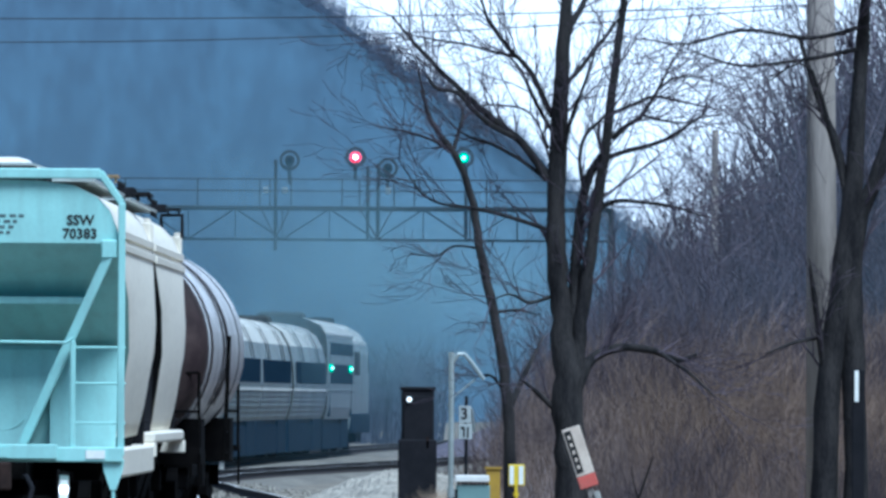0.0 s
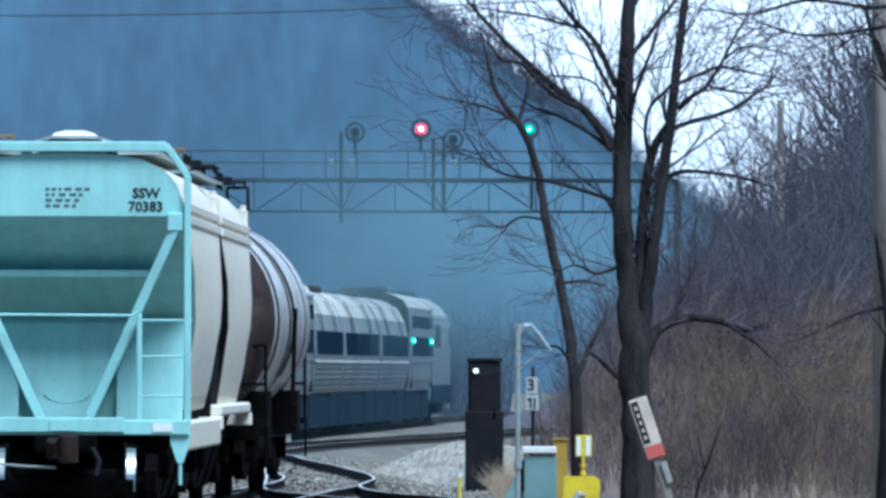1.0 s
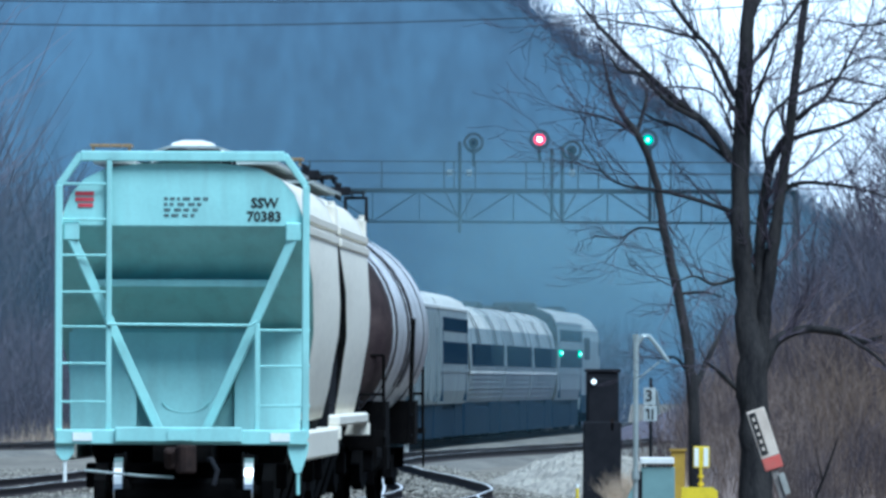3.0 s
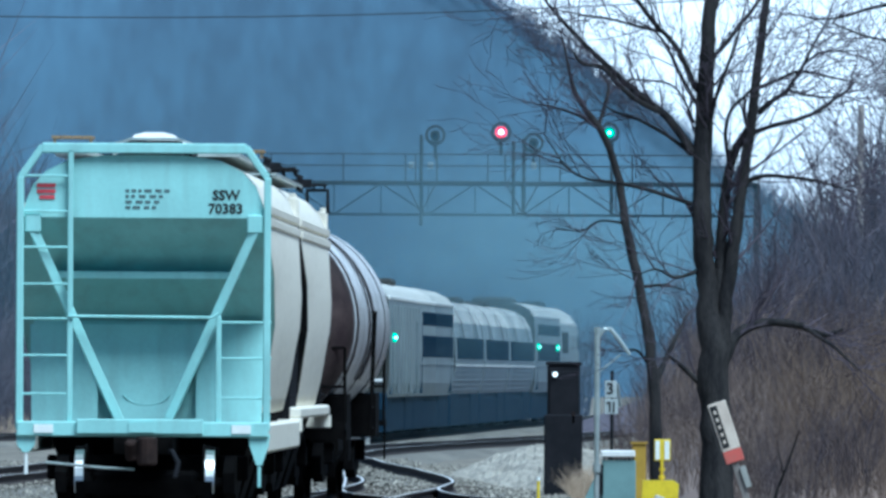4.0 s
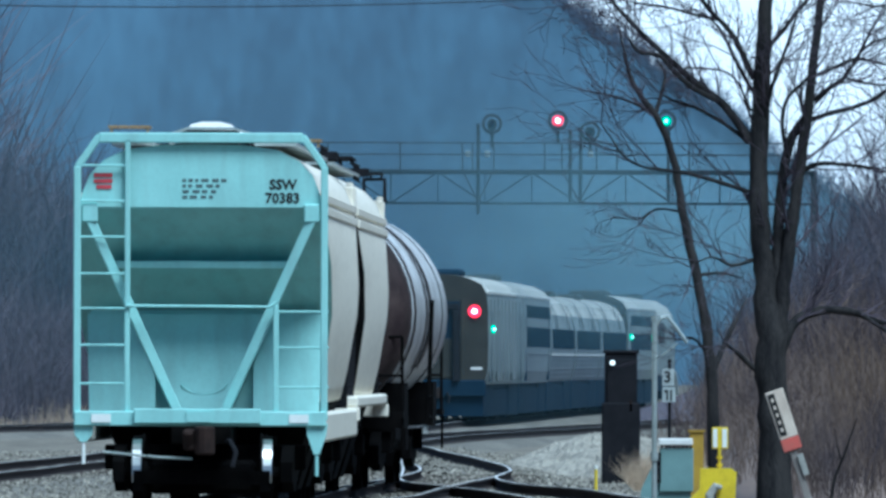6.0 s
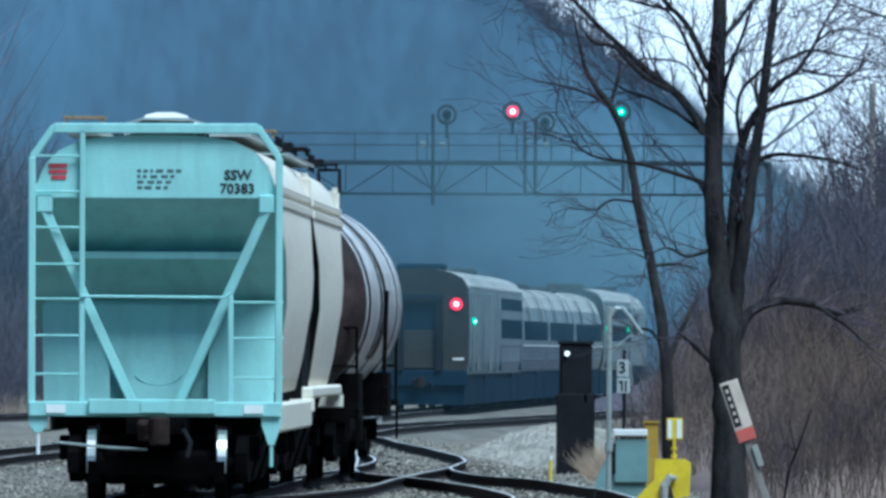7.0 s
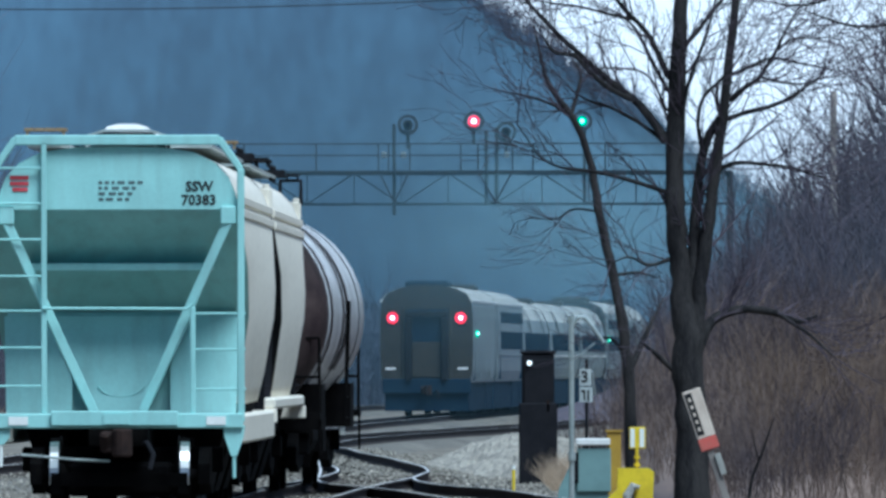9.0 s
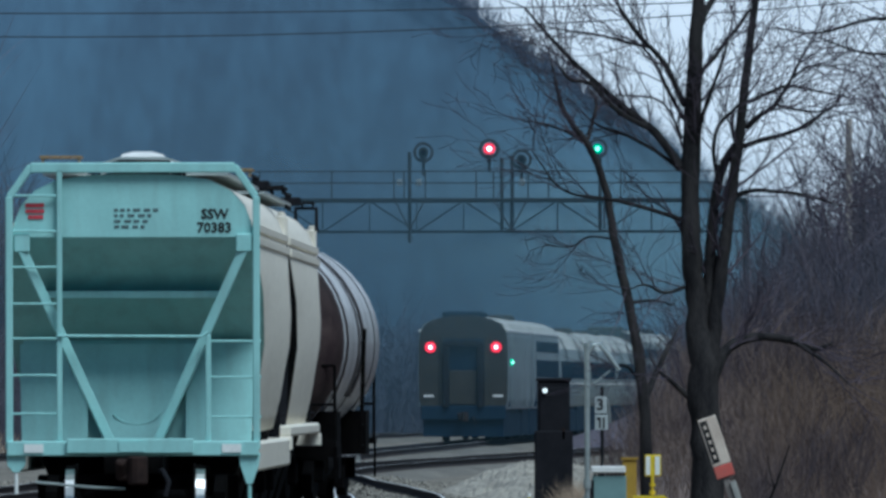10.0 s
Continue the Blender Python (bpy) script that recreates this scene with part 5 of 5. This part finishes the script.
def bare_tree(limbs, y0, label, seed, depth=3, twig=1.0, density=2.2):
    tree = thing("bare_tree", pose(limbs[0][0][0], y0, 0), label, "tree", "bare trees beside the yard")
    ox = limbs[0][0][0]
    rnd = random.Random(seed)
    segs = []
    for k, limb in enumerate(limbs):
        pts = [Vector((x - ox, y, z)) for x, y, z, r in limb]
        if k == 0:
            pts[0].z = min(pts[0].z, -0.45)
        # a smooth, slightly crooked line through the limb
        fine, rad = [], []
        for i in range(len(pts) - 1):
            for t in (0, 0.25, 0.5, 0.75):
                a, b = pts[max(i - 1, 0)], pts[i]
                c, d = pts[i + 1], pts[min(i + 2, len(pts) - 1)]
                q = 0.5 * (2 * b + (c - a) * t + (2 * a - 5 * b + 4 * c - d) * t * t + (3 * b - a - 3 * c + d) * t ** 3)
                r = limb[i][3] * (1 - t) + limb[i + 1][3] * t
                fine.append(q + Vector((rnd.gauss(0, 0.08), rnd.gauss(0, 0.08), 0)) * r)
                rad.append(r * rnd.uniform(0.93, 1.08))
        fine.append(pts[-1])
        rad.append(limb[-1][3])
        if k == 0:
            rad[0] *= 1.25
        part("trunk" if k == 0 else "limb", tube(B(), fine, rad, 10 if k < 3 else 7), M_BARK, tree, smooth=True)
        start = int(len(fine) * (0.45 if k == 0 else 0.3 if k < 3 else 0.15))
        for i in range(start, len(fine)):
            for _ in range(int(density) + (rnd.random() < density % 1)):
                if rnd.random() < 0.55:
                    way = (fine[i] - fine[i - 1]).normalized()
                    side = way.cross(Vector((rnd.gauss(0, 1), rnd.gauss(0, 1), rnd.gauss(0, 1)))).normalized()
                    grow(segs, fine[i], (way * 0.9 + side * 0.7 + Vector((0, 0, 0.12))).normalized(), twig * rnd.uniform(0.5, 1.3), min(0.026, max(0.010, rad[i] * 0.4)), depth - 1, rnd)
    # all the twigs of the crown in one part
    verts, faces = [], []
    for pts, rad in segs:
        k0 = len(verts)
        for i, p in enumerate(pts):
            d = (pts[min(i + 1, len(pts) - 1)] - pts[max(i - 1, 0)]).normalized()
            u = d.cross(Vector((0.3, 0.9, 0.2))).normalized()
            v = d.cross(u)
            for a in (0, 2.094, 4.189):
                verts.append(p + rad[i] * (math.cos(a) * u + math.sin(a) * v))
        for i in range(len(pts) - 1):
            for j in range(3):
                a, b = k0 + 3 * i + j, k0 + 3 * i + (j + 1) % 3
                faces.append((a, b, b + 3, a + 3))
    me = bpy.data.meshes.new("twig_crown")
    me.from_pydata([tuple(v) for v in verts], [], faces)
    me.materials.append(M_TWIG)
    tw = new("twig_crown", me)
    tw.parent = tree
    tagged(tw, "fine bare twigs of the crown", kind="stuff")
    return tree


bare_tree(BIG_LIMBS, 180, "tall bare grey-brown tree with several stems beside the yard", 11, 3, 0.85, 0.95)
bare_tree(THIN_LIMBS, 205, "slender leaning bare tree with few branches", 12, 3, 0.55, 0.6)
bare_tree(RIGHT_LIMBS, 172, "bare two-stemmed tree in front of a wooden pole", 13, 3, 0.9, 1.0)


# ---- overhead line ----
def line_pole(x, y):
    p = thing("line_pole", pose(x, y, 0), "tall wooden line pole carrying two wires", "utility pole", "line poles")
    part("pole", rod(B(), (0, 0, -0.4), (0, 0, 14.6), 0.2, 0.14, n=12), M_WOODPOLE, p, smooth=True)
    part("crossarm", bx(B(), -0.1, 0.1, -1.0, 1.0, 14.0, 14.15), M_WOODPOLE, p)


def overhead_wire(x0, x1, y, z, sag):
    pts = [(x0 + (x1 - x0) * k / 20, y, z - sag * 4 * (k / 20) * (1 - k / 20)) for k in range(21)]
    tagged(part("overhead_wire", tube(B(), pts, [0.02] * 21, 5), M_GANTRY, None), "thin dark overhead wire across the tracks", "wire", "overhead wires")


line_pole(-38.0, 470.0)
line_pole(16.5, 470.0)
far_pole = thing("slim_pole", pose(11.45, 400, 0), "slim grey pole standing among the far bare trees", "pole")
part("pole", rod(B(), (0, 0, -0.4), (0.05, 0, 9.0), 0.12, 0.09, n=12), M_WOODPOLE, far_pole, smooth=True)
overhead_wire(-38.0, 16.5, 469.2, 14.17, 0.6)
overhead_wire(-38.0, 16.5, 470.8, 14.17, 1.3)


# ---- brush, thickets, grass ----
def thicket(name, label, mat, area, count, height, seed, lean=0.18, forks=5, thick=0.012, base=None):
    """Crowded bare stems with side twigs, all in one mesh."""
    rng = np.random.default_rng(seed)
    verts, faces = [], []

    def blade(p, d, l, r):
        u = np.cross(d, (0.2, 0.95, 0.1))
        u /= np.linalg.norm(u)
        v = np.cross(d, u)
        bend = rng.normal(0, 0.12, 3) * l
        k = len(verts)
        for s, w in ((0.0, 1.0), (0.55, 0.65), (1.0, 0.12)):
            c = p + d * (l * s) + bend * s * s
            for a in (0, 2.094, 4.189):
                verts.append(tuple(c + r * w * (math.cos(a) * u + math.sin(a) * v)))
        for i in (0, 3):
            for j in range(3):
                a, b = k + i + j, k + i + (j + 1) % 3
                faces.append((a, b, b + 3, a + 3))

    x0, x1, y0, y1 = area
    for _ in range(count):
        x, y = rng.uniform(x0, x1), rng.uniform(y0, y1)
        h = height(x, y) * rng.uniform(0.45, 1.1)
        if h < 0.2:
            continue
        d = np.array([rng.normal(0, lean), rng.normal(0, lean), 1.0])
        d /= np.linalg.norm(d)
        p = np.array([x, y, (lie(x, y) if base is None else base(x, y)) - 0.05])
        r = thick * (0.5 + 0.25 * h)
        blade(p, d, h, r)
        for _ in range(forks):
            s = rng.uniform(0.25, 0.9)
            e = d + np.array([rng.normal(0, 0.6), rng.normal(0, 0.6), rng.uniform(-0.1, 0.4)])
            e /= np.linalg.norm(e)
            blade(p + d * h * s, e, h * rng.uniform(0.15, 0.45), r * 0.55)
    me = bpy.data.meshes.new(name)
    me.from_pydata(verts, [], faces)
    me.materials.append(mat)
    tagged(new(name, me), label, "thicket", kind="stuff")


def bank(name, label, mat, xs, ys, height):
    bm = B()
    grid = [[bm.verts.new((x, y, height(x, y))) for x in xs] for y in ys]
    for a, b in zip(grid, grid[1:]):
        for i in range(len(xs) - 1):
            bm.faces.new((a[i], a[i + 1], b[i + 1], b[i]))
    tagged(part(name, bm, mat, None, smooth=True), label, "bank", kind="structure")


def fr(a, b, n):
    return [a + (b - a) * i / n for i in range(n + 1)]


def right_bank(x, y):
    edge = max(0.0, min(1.0, (x - (3.2 + (y - 190) * 0.006)) / 1.8))
    return GROUND_Z - 0.2 + edge * max(0.0, min(1.0, (y - 182) / 25)) * (0.5 + 1.1 * max(0, min(1, (y - 195) / 70))) + 0.2 * noise.noise((x * 0.5, y * 0.1, 0))


bank("brush_bank", "low brown bank overgrown with winter brush", M_BRUSH, fr(2.6, 30, 40), fr(178, 330, 44), right_bank)
thicket("brush", "dense tan and brown winter brush on the bank", M_BRUSH, (4.2, 14, 192, 235), 3800, lambda x, y: 1.5 + 0.5 * noise.noise((x * 0.7, y * 0.1, 0)), 21, base=right_bank, thick=0.008)
thicket("tall_weeds", "band of tall tan dead weeds on the bank", M_WEED, (5.2, 12, 205, 240), 2600, lambda x, y: 1.7 + 0.9 * noise.noise((x * 0.5, y * 0.08, 5)), 29, base=right_bank, thick=0.008, forks=4)
thicket("shrub_thicket", "tall grey-brown thicket of bare shrubs", M_BRUSH, (3.6, 26, 235, 330), 5200, lambda x, y: min(2.3, 1.1 + 0.4 * (x - 3.2)) + 0.7 * noise.noise((x * 0.4, y * 0.05, 4)), 22, base=right_bank, thick=0.011)
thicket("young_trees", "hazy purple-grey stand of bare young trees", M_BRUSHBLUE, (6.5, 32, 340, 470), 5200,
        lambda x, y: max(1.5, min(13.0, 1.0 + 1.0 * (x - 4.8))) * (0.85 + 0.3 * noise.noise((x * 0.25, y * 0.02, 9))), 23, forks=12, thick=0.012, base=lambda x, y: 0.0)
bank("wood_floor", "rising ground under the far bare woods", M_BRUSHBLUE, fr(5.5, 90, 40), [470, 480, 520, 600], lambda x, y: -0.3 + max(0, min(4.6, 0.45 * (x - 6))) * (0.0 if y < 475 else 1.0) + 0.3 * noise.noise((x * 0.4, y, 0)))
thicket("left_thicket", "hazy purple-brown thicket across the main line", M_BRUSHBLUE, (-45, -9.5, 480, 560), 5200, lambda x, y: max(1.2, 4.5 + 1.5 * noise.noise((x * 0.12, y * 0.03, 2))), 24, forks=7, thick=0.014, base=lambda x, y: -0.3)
thicket("dry_grass", "tufts of dry tan grass beside the equipment case", M_GRASS, (2.5, 3.7, 240, 264), 2600, lambda x, y: 0.62, 25, lean=0.5, forks=2, thick=0.006)
thicket("dry_grass", "low dry tan grass at the foot of the trees", M_GRASS, (2.4, 8.5, 114, 160), 12000, lambda x, y: 0.30 * max(0, min(1, (x - 2.2) / 2.2)), 26, lean=0.7, forks=2, thick=0.018)
thicket("dry_grass", "tall tan grass standing near the camera", M_GRASS, (1.72, 5.2, 104, 116), 5500, lambda x, y: 0.70 * max(0.45, min(1, (x - 1.5) / 0.9)) + 0.15 * noise.noise((x * 3, y * 0.4, 0)), 33, lean=0.25, forks=2, thick=0.012)
thicket("dry_grass", "tan grass along the far side of the main line", M_GRASS, (-24, -8.6, 440, 478), 1500, lambda x, y: 0.9 * (1 if x > -13.5 else 0.5), 27, lean=0.3, forks=2, thick=0.01)


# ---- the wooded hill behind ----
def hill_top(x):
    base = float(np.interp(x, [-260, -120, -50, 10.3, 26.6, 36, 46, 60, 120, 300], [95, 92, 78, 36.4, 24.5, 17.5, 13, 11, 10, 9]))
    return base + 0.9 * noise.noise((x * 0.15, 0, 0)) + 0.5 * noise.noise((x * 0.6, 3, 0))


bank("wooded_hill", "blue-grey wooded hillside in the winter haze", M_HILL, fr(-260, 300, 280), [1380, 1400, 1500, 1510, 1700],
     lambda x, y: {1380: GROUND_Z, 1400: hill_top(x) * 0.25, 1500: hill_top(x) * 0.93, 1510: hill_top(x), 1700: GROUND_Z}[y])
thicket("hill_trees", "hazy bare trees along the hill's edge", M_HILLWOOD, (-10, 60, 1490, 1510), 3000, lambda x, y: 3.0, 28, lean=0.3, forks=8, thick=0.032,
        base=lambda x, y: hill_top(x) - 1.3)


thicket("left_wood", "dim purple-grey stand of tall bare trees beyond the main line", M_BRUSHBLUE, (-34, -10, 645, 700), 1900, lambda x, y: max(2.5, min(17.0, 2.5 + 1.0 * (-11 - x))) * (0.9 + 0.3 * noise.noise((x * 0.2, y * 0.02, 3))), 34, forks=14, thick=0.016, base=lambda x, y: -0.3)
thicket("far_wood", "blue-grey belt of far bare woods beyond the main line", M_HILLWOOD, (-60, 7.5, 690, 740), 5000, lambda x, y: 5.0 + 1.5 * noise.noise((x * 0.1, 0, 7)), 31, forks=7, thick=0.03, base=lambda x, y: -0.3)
bank("cloud_backdrop", "bright white overcast sky", M_CLOUD, [-900, 0, 900], [3600, 3601], lambda x, y: -20 if y == 3600 else 700)
# unseen walls added behind and beside the camera to cut low sky light
for side, (x0, y0, x1, y1) in (("south", (-260, -60, 260, -60)), ("east", (90, -60, 150, 420)), ("west", (-130, -60, -190, 420))):
    wall_bm = B()
    loft(wall_bm, [[(x0, y0, -1), (x0, y0, 55), (x0 + 3, y0 - 3, 55), (x0 + 3, y0 - 3, -1)], [(x1, y1, -1), (x1, y1, 55), (x1 + 3, y1 - 3, 55), (x1 + 3, y1 - 3, -1)]])
    tagged(part("wall_" + side, wall_bm, M_BRUSH, None), "plain brown wall out of view that blocks low sky light", "wall", kind="structure")


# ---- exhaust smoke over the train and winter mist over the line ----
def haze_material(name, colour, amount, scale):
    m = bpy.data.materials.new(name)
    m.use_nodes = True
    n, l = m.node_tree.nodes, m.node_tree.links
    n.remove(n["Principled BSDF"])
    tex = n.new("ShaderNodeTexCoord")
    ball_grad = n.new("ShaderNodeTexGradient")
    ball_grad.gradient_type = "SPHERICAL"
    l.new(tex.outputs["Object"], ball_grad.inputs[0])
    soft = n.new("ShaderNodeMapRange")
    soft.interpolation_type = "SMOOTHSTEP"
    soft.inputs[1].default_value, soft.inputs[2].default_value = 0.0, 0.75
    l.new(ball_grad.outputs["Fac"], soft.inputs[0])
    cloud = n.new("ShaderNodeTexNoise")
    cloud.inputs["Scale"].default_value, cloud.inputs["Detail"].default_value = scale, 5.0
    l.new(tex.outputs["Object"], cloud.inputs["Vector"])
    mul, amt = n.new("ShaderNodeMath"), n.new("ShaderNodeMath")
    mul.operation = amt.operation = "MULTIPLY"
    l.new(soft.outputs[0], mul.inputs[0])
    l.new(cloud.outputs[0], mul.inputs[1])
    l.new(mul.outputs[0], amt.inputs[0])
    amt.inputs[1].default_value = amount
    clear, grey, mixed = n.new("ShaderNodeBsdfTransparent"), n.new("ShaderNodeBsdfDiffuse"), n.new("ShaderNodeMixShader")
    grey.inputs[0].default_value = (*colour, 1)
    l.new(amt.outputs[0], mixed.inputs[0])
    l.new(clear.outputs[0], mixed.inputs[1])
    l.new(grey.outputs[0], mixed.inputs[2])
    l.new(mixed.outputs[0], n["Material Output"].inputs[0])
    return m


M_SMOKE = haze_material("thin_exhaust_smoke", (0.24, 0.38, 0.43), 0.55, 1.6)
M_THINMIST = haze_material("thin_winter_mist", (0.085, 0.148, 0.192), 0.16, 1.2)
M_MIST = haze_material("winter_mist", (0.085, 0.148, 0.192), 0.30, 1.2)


def billow(name, mat, x, y, z, r, flat, seed, label, category, group):
    """A shallow billow of thin smoke, open at the back, fading to its rim."""
    bm = B()
    rings = [[(u * math.cos(k * math.tau / 24), -0.28 * (1 - u * u) + 0.05 * noise.noise((u * 3 * math.cos(k * math.tau / 24), u * 3 * math.sin(k * math.tau / 24), seed)), u * math.sin(k * math.tau / 24))
              for k in range(24)] for u in (0.001, 0.25, 0.5, 0.75, 0.97)]
    loft(bm, rings, caps=False)
    ob = part(name, bm, mat, None, smooth=True)
    ob.scale = (r, r * 0.5, r * flat)
    ob.location = (x, y, z)
    ob.visible_shadow = False
    return tagged(ob, label, category, group)


def exhaust_smoke(x, y, z, r, seed):
    return billow("exhaust_smoke", M_SMOKE, x, y, z, r, 0.8, seed, "thin pale blue-grey exhaust smoke drifting over the train", "smoke", "exhaust smoke")


# added thin blue-grey shells stand in for haze over bridge, train and woods
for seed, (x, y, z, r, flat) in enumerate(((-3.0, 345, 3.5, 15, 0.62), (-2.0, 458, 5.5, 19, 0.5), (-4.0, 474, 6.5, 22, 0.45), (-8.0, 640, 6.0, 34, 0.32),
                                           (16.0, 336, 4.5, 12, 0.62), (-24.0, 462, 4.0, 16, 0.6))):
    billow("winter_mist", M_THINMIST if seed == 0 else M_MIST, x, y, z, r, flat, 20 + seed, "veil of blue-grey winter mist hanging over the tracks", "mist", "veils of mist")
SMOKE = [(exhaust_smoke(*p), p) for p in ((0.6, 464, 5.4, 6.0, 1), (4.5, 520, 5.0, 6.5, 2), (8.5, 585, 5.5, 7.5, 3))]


# ---- what moves: the passenger train ----
def motions():
    for car, offset in TRAIN:
        walk(car, [(0.5 * k, train_pose(rear_at(0.5 * k) + offset)) for k in range(21)])
    for puff, (x, y, z, r, seed) in SMOKE:
        walk(puff, [(0.0, pose(x, y, z)), (5.0, pose(x + 1.0, y + 8, z + 0.5)), (10.0, pose(x + 2.6, y + 18, z + 1.2))])


motions()
